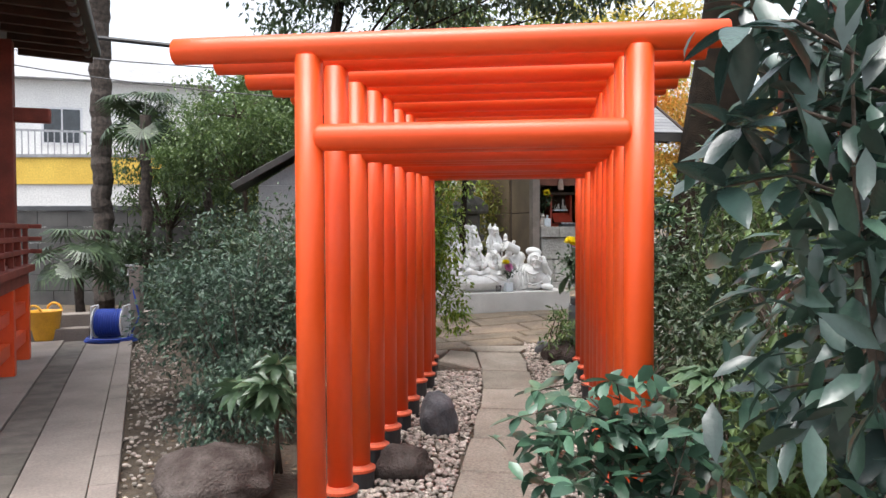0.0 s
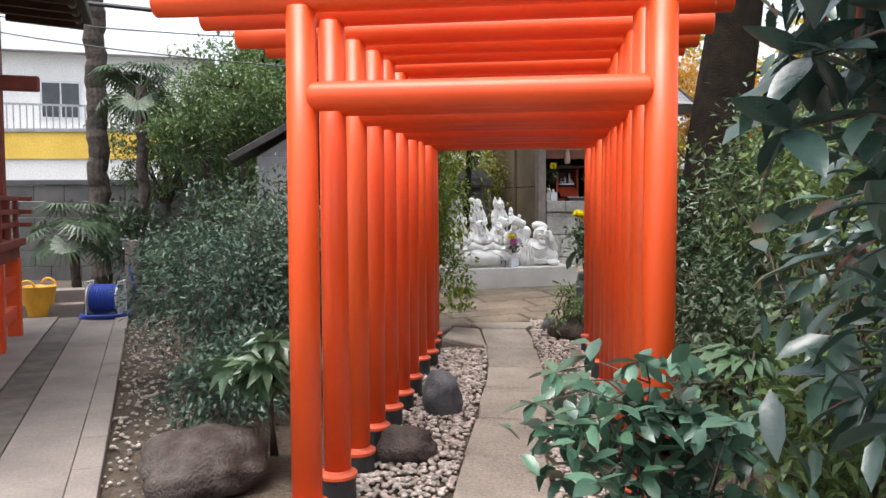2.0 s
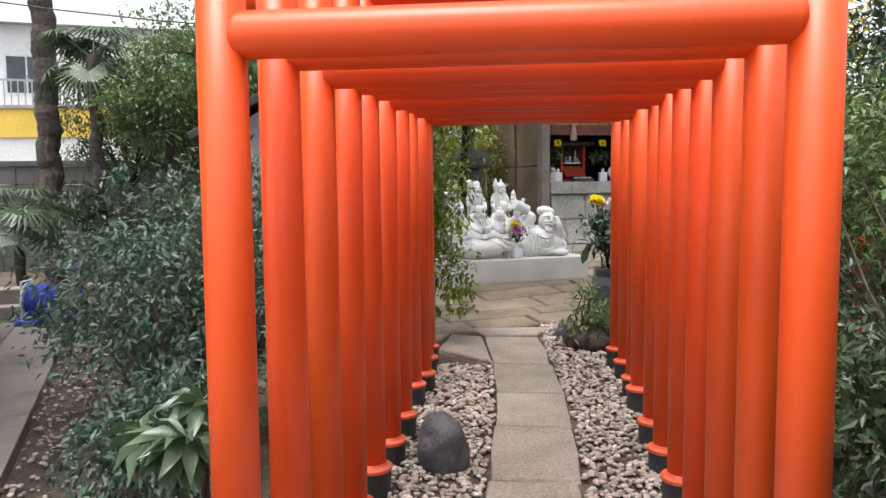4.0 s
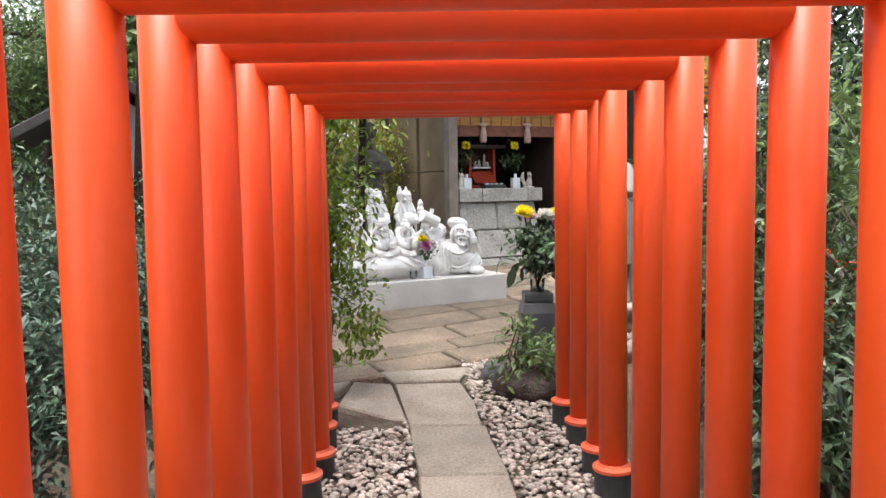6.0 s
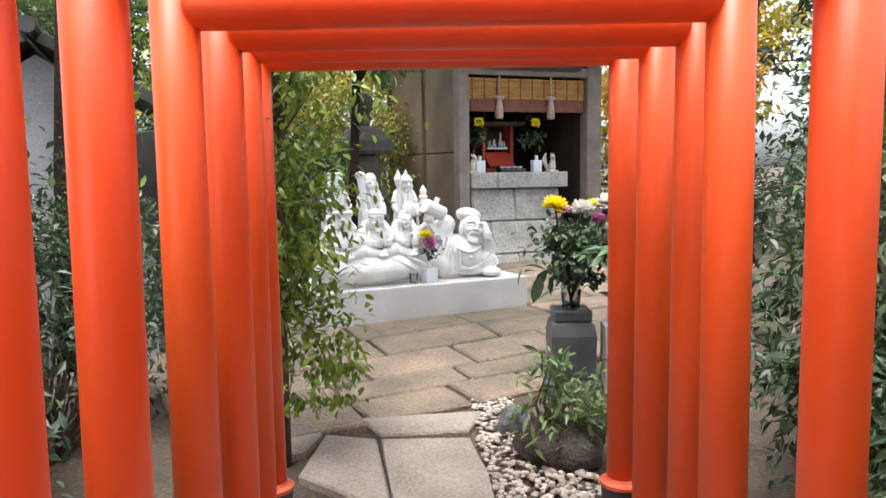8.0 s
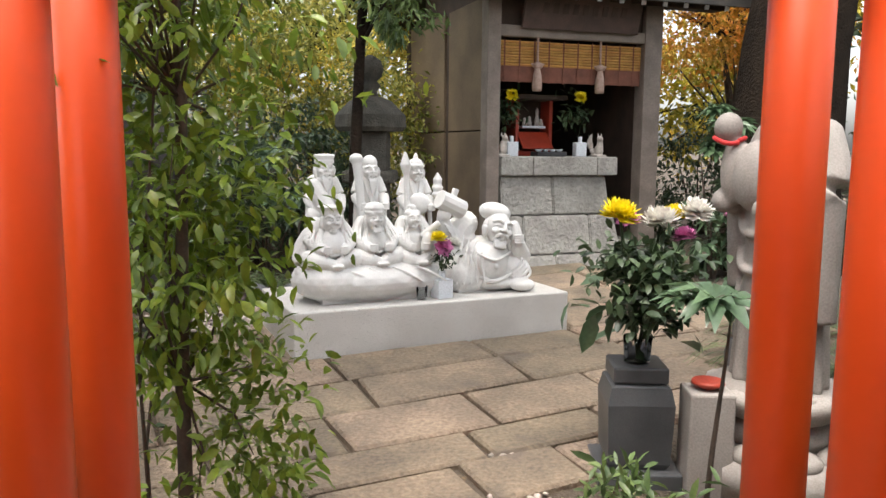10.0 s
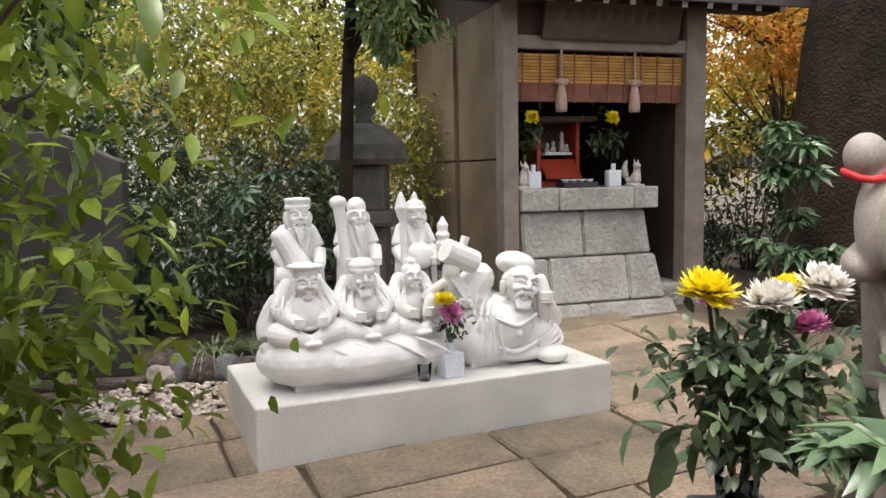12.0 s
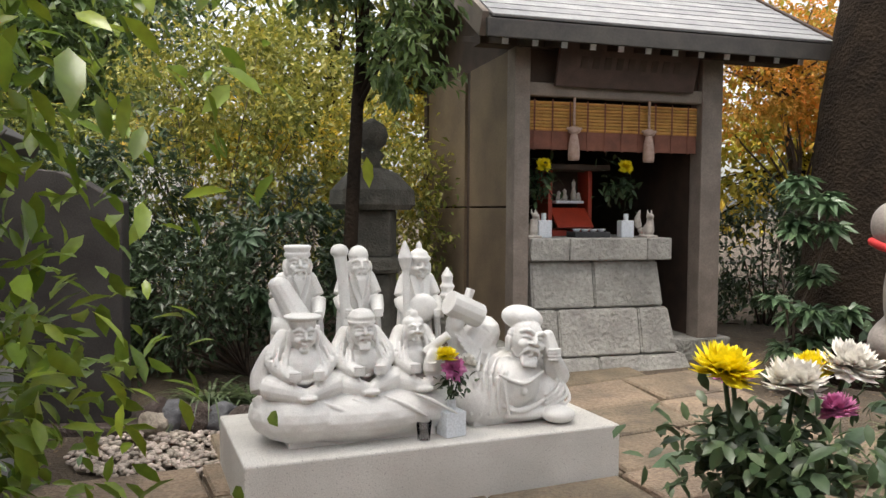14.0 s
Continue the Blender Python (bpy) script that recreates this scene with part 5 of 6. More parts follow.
leafy("evergreen_shrub", "tall evergreen shrub with long glossy dark leaves", "shrub", (1.28, -1.95, -0.05), [(1.20, -2.0, 1.35, 0.48, 0.45, 0.75), (1.05, -2.0, 1.75, 0.36, 0.35, 0.42), (1.25, -2.2, 0.75, 0.40, 0.35, 0.45)], 300, RHODO, 3, 6, (-65, 25), stem=0.010, extra=(1000, 0.125, 0.38, LEAF_RH))
leafy("evergreen_shrub", "tall evergreen shrub with long glossy dark leaves", "shrub", (1.75, -1.0, -0.05), [(1.75, -1.0, 1.4, 0.6, 0.6, 1.0), (1.6, -0.8, 2.2, 0.5, 0.5, 0.5)], 300, RHODO, 8, 6, (-65, 25), stem=0.012, extra=(1600, 0.125, 0.38, LEAF_RH))
leafy("low_evergreen_shrub", "low shrub with waxy blue-green oval leaves", "shrub", (0.56, -1.55, -0.05), [(0.52, -1.55, 0.82, 0.28, 0.22, 0.28), (0.72, -1.5, 0.7, 0.25, 0.25, 0.3)], 290, CAMEL, 5, 6, (-40, 35), stem=0.005, extra=(500, 0.08, 0.52, LEAF_RC))
leafy("fatsia", "fatsia with large lobed grey-green leaves by the boulder", "fatsia", (-1.30, 0.95, -0.05), [(-1.22, 0.72, 0.52, 0.26, 0.2, 0.2)], 22, FATSIA, 6, 3, (-60, -15), kind="lobed_leaf", smin=1.0)
leafy("fatsia", "young fatsia with flat lobed leaves on a bare stem", "fatsia", (0.98, 5.55, -0.02), [(0.98, 5.5, 1.0, 0.14, 0.10, 0.06)], 10, FATSIA, 9, 5, (-20, 10), kind="lobed_leaf", smin=0.5, mains=1)
leafy("fatsia", "dark fatsia shrub beside the large trunk", "fatsia", (2.35, 10.2, 0.3), [(2.35, 10.2, 1.35, 0.42, 0.35, 0.75), (2.5, 10.4, 0.7, 0.5, 0.4, 0.3)], 120, FATSIA, 12, 5, (-45, 5), kind="lobed_leaf")
leafy("fatsia", "fatsia shrub behind the stone figures", "fatsia", (-1.55, 9.8, 0.3), [(-1.5, 9.8, 1.2, 0.5, 0.35, 0.5)], 60, FATSIA, 14, 5, (-45, 5), kind="lobed_leaf")
leafy("fatsia", "fatsia seedlings under the evergreen shrub", "fatsia", (1.05, -0.55, -0.05), [(1.05, -0.55, 0.75, 0.12, 0.15, 0.25)], 9, FATSIA, 15, 5, (-40, 15), kind="lobed_leaf")
leafy("broadleaf_branch", "slender shrub with fresh green leaves hanging in", "shrub", (-0.98, 4.95, -0.05), [(-0.98, 5.1, 2.05, 0.36, 0.35, 0.55), (-0.95, 5.2, 1.25, 0.30, 0.35, 0.45)], 290, FRESH, 17, 5, (-60, 20), stem=0.005, mains=1)

# ---- shrubs and trees ----
LEAF_BK = mat("leaf_autumn_green", (0.36, 0.34, 0.06), (0.15, 0.20, 0.05), 0.5, 1.3, 60, 0.1, island=0.5, translucent=0.4)
plant("slender_tree", "slender young tree with fresh green leaves at the tunnel's end", "tree", (-0.88, 4.97, -0.05), 1, [(-0.95, 5.05, 2.2, 0.42, 0.42, 0.75), (-0.92, 5.05, 1.3, 0.32, 0.36, 0.5), (-0.75, 5.05, 0.6, 0.24, 0.26, 0.4)], 5200, 0.066, 0.42, LEAF_YG, 21, 110, 0.3, 0.5,
      trunk=([(-0.88, 4.97, -0.1), (-0.88, 4.98, 0.8), (-0.86, 5.0, 1.7), (-0.9, 5.03, 2.9)], [0.026, 0.023, 0.018, 0.006]), fine=True, limbs=40, limb_r=0.006)
plant("low_shrub", "low feathery shrub over a dark stone", "shrub", (0.60, 5.0, -0.03), 4, [(0.62, 4.98, 0.26, 0.26, 0.24, 0.17), (0.50, 5.0, 0.42, 0.12, 0.12, 0.13)], 650, 0.075, 0.3, LEAF_MID, 22, 26, 0.4, 0.3, fine=True)
plant("nandina_bush", "dense grey-green bush beside the torii", "shrub", (-2.1, 2.2, -0.05), 8, [(-2.05, 2.2, 0.85, 0.75, 0.8, 0.72), (-1.5, 2.6, 0.95, 0.45, 0.7, 0.55), (-2.5, 2.8, 0.7, 0.6, 0.7, 0.6), (-1.6, 1.7, 0.35, 0.4, 0.4, 0.35), (-1.75, 1.15, 0.3, 0.42, 0.35, 0.32)], 18500, 0.055, 0.42, LEAF_NAN, 23, 260, 0.16, 0.25, limbs=60)
plant("garden_shrub", "dark green shrub bank along the torii", "shrub", (-2.2, 5.0, -0.05), 8, [(-2.6, 4.6, 0.9, 0.8, 1.1, 0.85), (-2.0, 5.8, 0.8, 0.6, 0.8, 0.8), (-3.6, 5.8, 0.7, 0.9, 0.7, 0.65)], 12000, 0.07, 0.42, LEAF_DARK, 24, 220, 0.18, 0.25, limbs=60)
plant("round_tree", "small light-green tree with a rounded crown", "tree", (-4.3, 8.0, 0.0), 1, [(-4.6, 8.0, 3.0, 1.0, 0.9, 0.85), (-3.9, 8.1, 2.6, 0.7, 0.7, 0.6), (-5.2, 7.8, 2.4, 0.6, 0.6, 0.5)], 14000, 0.075, 0.45, LEAF_MID, 25, 200, 0.16, 0.3,
      trunk=([(-4.25, 8.0, -0.1), (-4.2, 8.0, 1.2), (-4.3, 8.0, 2.2), (-4.4, 8.0, 3.2)], [0.06, 0.05, 0.035, 0.01]), limbs=40, limb_r=0.018)
plant("garden_tree", "loose light-green tree before the garden wall", "tree", (-6.7, 10.1, 0.0), 1, [(-7.0, 10.1, 2.9, 1.1, 0.6, 0.8), (-5.9, 10.1, 2.6, 0.9, 0.6, 0.7), (-6.6, 10.1, 2.0, 1.1, 0.5, 0.5)], 7500, 0.085, 0.45, LEAF_MID, 91, 150, 0.16, 0.3,
      trunk=([(-6.65, 10.1, -0.1), (-6.6, 10.1, 1.4), (-6.7, 10.1, 2.9)], [0.06, 0.05, 0.015]), limbs=40, limb_r=0.016)
plant("garden_shrub", "low dark shrubs in front of the garden wall", "shrub", (-6.3, 8.6, -0.05), 8, [(-6.4, 8.6, 0.8, 1.0, 0.6, 0.7), (-5.0, 8.9, 1.0, 0.9, 0.6, 0.8), (-5.2, 7.4, 0.5, 0.7, 0.5, 0.45), (-3.8, 9.3, 1.2, 0.8, 0.6, 0.9)], 9000, 0.10, 0.45, LEAF_DARK, 26, 160, 0.18, 0.3, limbs=30)
plant("hedge_shrub", "tall loose shrub bank with yellowing leaves behind the court", "shrub", (-3.0, 11.8, 0.4), 10, [(-3.6, 11.6, 1.5, 1.2, 0.7, 1.2), (-2.2, 11.9, 1.9, 1.1, 0.7, 1.4), (-1.1, 12.2, 1.8, 0.9, 0.6, 1.4), (-5.2, 11.5, 1.8, 1.2, 0.7, 1.4), (-3.0, 12.3, 3.1, 1.6, 0.7, 0.8)], 20000, 0.085, 0.48, LEAF_BK, 27, 420, 0.15, 0.3, limbs=60)
plant("yellow_shrub", "yellow-leaved autumn shrub behind the lantern", "shrub", (-2.0, 13.2, 0.4), 8, [(-3.0, 13.2, 2.6, 1.3, 0.6, 1.0), (-1.4, 13.4, 2.4, 1.2, 0.6, 1.2), (-0.6, 13.8, 3.2, 0.9, 0.6, 0.8)], 11000, 0.085, 0.5, LEAF_YEL, 28, 200, 0.16, 0.3, limbs=40)
plant("dark_shrub", "dark undergrowth behind the stone figures", "shrub", (-2.0, 10.3, 0.3), 8, [(-2.5, 10.2, 0.9, 0.9, 0.5, 0.7), (-1.3, 10.6, 0.9, 0.6, 0.4, 0.8), (-3.6, 10.2, 1.1, 0.8, 0.6, 0.9)], 9000, 0.085, 0.42, LEAF_DARK, 29, 160, 0.18, 0.3, limbs=40)
plant("dark_shrub", "tall dark evergreen shrubs before the yellowing hedge", "shrub", (-3.0, 10.9, 0.3), 8, [(-3.4, 10.9, 1.5, 0.9, 0.4, 1.1), (-2.0, 11.1, 1.3, 0.8, 0.4, 0.9), (-5.0, 10.9, 1.8, 1.0, 0.5, 1.6)], 9000, 0.10, 0.40, LEAF_DARK, 81, 120, 0.16, 0.3, limbs=40)
plant("dark_shrub", "dark leafy shrubs outside the tunnel's last gates", "shrub", (2.2, 4.8, -0.05), 8, [(1.9, 4.5, 0.7, 0.5, 0.7, 0.75), (2.5, 5.2, 1.3, 0.6, 0.8, 1.2), (3.3, 6.6, 1.3, 0.7, 0.8, 1.2)], 8000, 0.085, 0.42, LEAF_DARK, 82, 140, 0.17, 0.3, limbs=40)
plant("evergreen_tree", "slim evergreen tree behind the stone figures", "tree", (-1.05, 9.45, 0.2), 1, [(-0.9, 9.4, 3.5, 0.8, 0.6, 0.6), (-1.8, 9.6, 3.9, 1.1, 0.8, 0.7), (-0.6, 9.3, 2.9, 0.35, 0.3, 0.45), (-1.3, 9.7, 4.9, 1.5, 1.2, 0.9)], 12000, 0.095, 0.4, LEAF_MID, 30, 170, 0.17, 0.4,
      trunk=([(-1.02, 9.45, 0.1), (-1.0, 9.45, 1.4), (-0.95, 9.45, 2.4), (-0.88, 9.45, 3.4), (-0.95, 9.5, 4.9)], [0.06, 0.052, 0.045, 0.035, 0.012]), bark=BARK, limbs=40, limb_r=0.02)
plant("large_tree", "large old tree with a thick furrowed trunk", "tree", (3.35, 10.9, 0.2), 1, [(4.4, 11.2, 7.4, 2.2, 2.2, 1.3), (2.6, 13.0, 7.8, 1.8, 1.6, 1.0)], 9000, 0.14, 0.45, LEAF_DARK, 31, 170, 0.16, 0.3,
      trunk=([(3.22, 10.9, 0.0), (3.22, 10.9, 0.5), (3.24, 10.9, 1.2), (3.30, 10.9, 2.6), (3.6, 10.9, 5.0), (3.7, 10.9, 7.0)], [0.80, 0.66, 0.58, 0.52, 0.44, 0.25]), bark=BARK, limbs=24, limb_r=0.07)
plant("orange_maple", "maple with orange and yellow autumn leaves", "tree", (4.2, 14.5, 0.4), 1, [(3.2, 14.2, 3.2, 1.0, 0.8, 0.8), (4.3, 14.5, 3.6, 1.2, 0.9, 1.0), (2.9, 15.0, 4.3, 1.1, 0.8, 0.8)], 9000, 0.09, 0.6, LEAF_ORG, 32, 150, 0.17, 0.3,
      trunk=([(4.0, 14.5, 0.3), (3.9, 14.5, 1.8), (3.6, 14.4, 3.2)], [0.1, 0.08, 0.02]), limbs=40, limb_r=0.02)
plant("dark_shrub", "dark evergreen bank beyond the shrine", "shrub", (3.0, 13.0, 0.4), 8, [(2.9, 13.0, 1.2, 0.9, 0.6, 1.1), (4.4, 12.6, 1.0, 1.0, 0.6, 0.9), (5.4, 11.0, 1.2, 1.0, 1.0, 1.2)], 9000, 0.10, 0.42, LEAF_DARK, 33, 150, 0.18, 0.3, limbs=40)
plant("camellia_hedge", "tall dark shrubs on the tunnel's far side", "shrub", (2.4, 2.2, -0.05), 10, [(2.3, 1.2, 1.2, 0.6, 0.9, 1.2), (2.7, 3.4, 1.4, 0.8, 1.0, 1.4), (3.1, 0.6, 2.2, 1.0, 1.2, 1.2), (2.6, 5.0, 1.2, 0.7, 0.8, 1.1)], 15000, 0.095, 0.4, LEAF_MID, 34, 260, 0.15, 0.35, limbs=60)
plant("garden_shrub", "low leafy shrub at the foot of the torii", "shrub", (1.45, -0.3, -0.05), 6, [(1.40, -0.3, 0.5, 0.38, 0.6, 0.5), (2.0, -0.6, 0.6, 0.5, 0.6, 0.6)], 3600, 0.085, 0.45, LEAF_MID, 71, 80, 0.2, 0.3, limbs=30)
plant("garden_shrub", "low dark shrubs along the outside of the torii", "shrub", (1.75, 2.6, -0.05), 8, [(1.65, 1.3, 0.4, 0.4, 0.8, 0.42), (1.75, 3.2, 0.45, 0.45, 1.0, 0.5)], 5000, 0.085, 0.42, LEAF_DARK, 72, 120, 0.2, 0.3, limbs=30)
plant("dark_hedge", "tall evergreen hedge closing the garden", "shrub", (5.5, 4.0, -0.05), 10, [(5.2, 1.0, 2.0, 1.0, 2.2, 2.2), (5.4, 5.0, 2.2, 1.0, 2.4, 2.4), (4.6, 8.4, 1.8, 0.9, 1.2, 1.8), (4.8, -3.0, 2.2, 1.2, 2.2, 2.4)], 16000, 0.13, 0.45, LEAF_DARK, 35, 260, 0.15, 0.35, limbs=40)
for k, (x, y, h, mtl, s) in enumerate(((-7.5, 17, 6.5, LEAF_MID, 2.1), (-3.0, 17.5, 7.5, LEAF_BK, 2.2), (1.2, 18.5, 7.0, LEAF_YEL, 2.2), (5.5, 18.0, 6.0, LEAF_YEL, 2.0), (8.0, 13.0, 7.0, LEAF_DARK, 2.4), (-6.2, 13.5, 5.2, LEAF_MID, 1.5), (-0.5, 22.0, 9.0, LEAF_BK, 2.6), (3.0, 24.0, 10.0, LEAF_YEL, 3.0), (-9.5, 24.0, 9.5, LEAF_DARK, 2.6))):
    plant("background_tree", "tall garden tree far behind the shrine", "tree", (x, y, 0.2), 1, [(x, y, h * 0.62, s, s * 0.7, s * 0.8), (x + s * 0.5, y + 0.3, h * 0.85, s * 0.8, s * 0.6, s * 0.6), (x - s * 0.6, y, h * 0.45, s * 0.8, s * 0.6, s * 0.7)], 6500, 0.20, 0.5, mtl, 50 + k, 140, 0.17, 0.3,
          trunk=([(x, y, 0.0), (x, y, h * 0.4), (x + 0.1, y, h * 0.8)], [0.18, 0.14, 0.03]), bark=BARK, limbs=30, limb_r=0.04)
plant("canopy_tree", "tall dark evergreen whose crown hangs above the torii", "tree", (-2.6, 6.6, 0.0), 1, [(-1.2, 6.6, 4.9, 1.9, 1.2, 0.8), (-2.8, 6.8, 5.2, 1.3, 1.2, 0.8), (0.8, 7.2, 5.0, 1.3, 0.9, 0.6)], 12000, 0.12, 0.42, LEAF_DARK, 60, 200, 0.15, 0.45,
      trunk=([(-2.75, 6.6, -0.1), (-2.7, 6.6, 1.5), (-2.6, 6.6, 3.2), (-2.3, 6.6, 4.8)], [0.15, 0.13, 0.11, 0.05]), bark=BARK, limbs=40, limb_r=0.03)


def strap_clump(x, y, n, length, seed, label):
    rg = np.random.default_rng(seed)
    z = ground_z(x, y)
    V, F = [], []
    for k in range(n):
        a, L, w = rg.uniform(0, 6.28), length * rg.uniform(0.6, 1.1), 0.011
        rise = rg.uniform(0.5, 1.1)
        d, s = np.array([math.cos(a), math.sin(a), 0]), np.array([-math.sin(a), math.cos(a), 0])
        i = len(V)
        for j in range(6):
            t = j / 5
            c = np.array([0, 0, 0]) + d * L * t * 0.75 + np.array([0, 0, L * (rise * t - (0.35 + rise * 0.55) * t * t)])
            ww = w * (1 - 0.85 * t ** 2)
            V += [tuple(c - s * ww), tuple(c + s * ww)]
        F += [(i + 2 * j, i + 2 * j + 1, i + 2 * j + 3, i + 2 * j + 2) for j in range(5)]
    t = thing("strap_grass", label, "grass clump", Matrix.Translation((x, y, z - 0.02)))
    part("foliage", raw("blades", V, F, GRASS), None, t)


strap_clump(-2.0, 9.35, 110, 0.75, 1, "clump of arching strap leaves by the stele")
strap_clump(-1.75, 9.5, 60, 0.6, 2, "clump of arching strap leaves by the stele")
for k, (x, y) in enumerate(((2.25, 8.3), (2.7, 8.9), (1.95, 7.6), (2.4, 7.3), (3.0, 8.2))):
    strap_clump(x, y, 70, 0.7, 5 + k, "clump of long dark strap leaves at the court's edge")


# ---- palms ----
def fan_leaf(r, seed):
    rg = np.random.default_rng(seed)
    bm = bmesh.new()
    n = 22
    for k in range(n):
        a = radians(-130 + 260 * k / (n - 1))
        d, s = Vector((math.cos(a), math.sin(a), 0)), Vector((-math.sin(a), math.cos(a), 0))
        L = r * rg.uniform(0.85, 1.05)
        q = [bm.verts.new(p) for p in ((0, 0, 0), d * L * 0.5 - s * L * 0.045 + Vector((0, 0, 0.02)), d * L * 0.5 + s * L * 0.045 + Vector((0, 0, 0.02)), d * L + Vector((0, 0, -0.22 * r)))]
        bm.faces.new((q[0], q[1], q[3], q[2]))
    return finish(bm, LEAF_DARK, "fan_leaf")


def palm(x, y, h, r, n, leaf_r, seed, label):
    rg = np.random.default_rng(seed)
    p = thing("fan_palm", label, "palm", Matrix.Translation((x, y, -0.05)))
    bm = bmesh.new()
    k = max(3, int(h / 0.12))
    tube([(0.02 * math.sin(j), 0.02 * math.cos(j * 1.3), h * j / k) for j in range(k + 1)], [r * (1 + 0.05 * (-1) ** j) for j in range(k + 1)], 12, bm)
    part("trunk", bm, PALMBARK, p)
    me = fan_leaf(leaf_r, seed)
    for j in range(n):
        a, e = rg.uniform(0, 360), rg.uniform(-35, 65)
        base = Vector((0, 0, h - 0.05))
        d = Vector((math.cos(radians(a)) * math.cos(radians(e)), math.sin(radians(a)) * math.cos(radians(e)), math.sin(radians(e))))
        tip = base + d * leaf_r * 1.1
        part("stalk", tube([base, tip], 0.008, 5), LEAF_DARK, p)
        part("fan_leaf", me, None, p, m=Matrix.Translation(tip) @ Matrix.Rotation(radians(a), 4, "Z") @ Matrix.Rotation(radians(35 - e * 0.6), 4, "Y"))


palm(-7.45, 9.3, 7.2, 0.17, 14, 0.55, 1, "tall fan palm with a shaggy fibrous trunk")
palm(-6.3, 8.7, 3.4, 0.09, 16, 0.5, 2, "fan palm with dark pleated leaves")
palm(-5.6, 9.6, 2.6, 0.08, 12, 0.45, 3, "fan palm with dark pleated leaves")
palm(-6.9, 7.7, 1.1, 0.07, 14, 0.45, 4, "young fan palm in a dark pot by the wall")

# ---- garden wall, neighbours, small plaster shrine ----
wall = thing("garden_wall", "grey block garden wall with a dark coping", "wall", pose(-8.2, 10.9, 0, 0, 0, 7.4), kind="structure")
for row in range(6):
    for k in range(17):
        a = -6 + 0.6 * k + (0.3 if row % 2 else 0)
        part("block", box((a + 0.004, 0, -0.1 + 0.32 * row), (a + 0.596, 0.15, 0.214 + 0.32 * row), 0.006, seg=1), BLOCKWALL, wall)
part("coping", box((-6, -0.03, 1.82), (4.5, 0.18, 1.92), 0.01), DARKSTONE, wall)
fence = thing("board_fence", "brown board fence beside the hall", "fence", pose(-8.4, 7.2, 0, 0, 0, 28.3))
for k in range(9):
    part("board", box((-1.6 + 0.19 * k, 0, 0), (-1.6 + 0.19 * k + 0.18, 0.025, 1.62), 0.004), DARKWOOD, fence)
part("post", box((0.12, -0.04, 0), (0.22, 0.06, 1.66), 0.006), CONCRETE, fence)
house = thing("white_house", "white two-storey house with a hipped roof and balcony", "house", pose(-17.5, 23.5, 0, 0, 0, 25))
part("wall", box((-5, 0, 0), (5, 7, 7.0), 0.02), HOUSEWHITE, house)
bm = bmesh.new()
q = [bm.verts.new(p) for p in ((-5.5, -0.5, 7.0), (5.5, -0.5, 7.0), (5.5, 7.5, 7.0), (-5.5, 7.5, 7.0), (-2.5, 3.5, 8.8), (2.5, 3.5, 8.8))]
for f in ((0, 3, 2, 1), (0, 1, 5, 4), (1, 2, 5), (2, 3, 4, 5), (3, 0, 4)):
    bm.faces.new([q[k] for k in f])
part("roof", bm, ROOFMETAL, house)
for u in (-3.2, 0.0, 3.0):
    for z in (1.2, 4.6):
        w = part("window", box((u - 0.7, -0.04, z), (u + 0.7, -0.003, z + 1.4)), WHITEPL, house)
        part("pane", box((u - 0.62, -0.06, z + 0.08), (u - 0.03, -0.041, z + 1.32)), WINDOWDARK, w)
        part("pane", box((u + 0.03, -0.06, z + 0.08), (u + 0.62, -0.041, z + 1.32)), WINDOWDARK, w)
part("balcony", box((-4, -1.2, 3.9), (4.5, -0.005, 4.05)), HOUSEWHITE, house)
for k in range(40):
    part("baluster", box((-3.9 + 0.21 * k, -1.18, 4.05), (-3.86 + 0.21 * k, -1.14, 4.95)), STEEL, house)
part("rail", box((-4, -1.2, 4.95), (4.5, -1.12, 5.02)), STEEL, house)
yel = thing("yellow_building", "low building with a long yellow wall band", "building", pose(-10, 20.5, 0, 0, 0, 10))
part("wall", box((-9, 0, 0), (2.5, 4, 2.9)), HOUSEWHITE, yel)
part("band", box((-9.05, -0.05, 2.9), (2.55, 4.05, 3.75)), HOUSEYELLOW, yel)
part("roof", box((-9.1, -0.1, 3.75), (2.6, 4.1, 3.85)), ROOFMETAL, yel)
for k in range(4):
    w = part("window", box((-8 + 2.4 * k, -0.04, 1.0), (-6.8 + 2.4 * k, -0.003, 2.2)), STEEL, yel)
    part("pane", box((-7.95 + 2.4 * k, -0.06, 1.05), (-6.85 + 2.4 * k, -0.041, 2.15)), WINDOWDARK, w)

kh = thing("plaster_shrine", "small grey plastered storehouse shrine on a stone base", "shrine", pose(-3.2, 7.3, 0, 0, 0, 110))
part("base", box((-0.75, -0.75, -0.1), (0.75, 0.75, 0.95), 0.02), PLASTER, kh)
part("sill", box((-0.80, -0.80, 0.95), (0.80, 0.80, 1.05), 0.01), DARKWOOD, kh)
part("wall", box((-0.55, -0.55, 1.05), (0.55, 0.55, 2.05), 0.01), PLASTER, kh)
for s in (-1, 1):
    part("roof", box((-0.75, 0, -0.05), (0.75, 0.98, 0.04), 0.01), ROOFDARK, kh, m=pose(0, s * 0.9, 2.02, 0, 0, 90 + 90 * s) @ pose(0, 0, 0, 30, 0, 0))
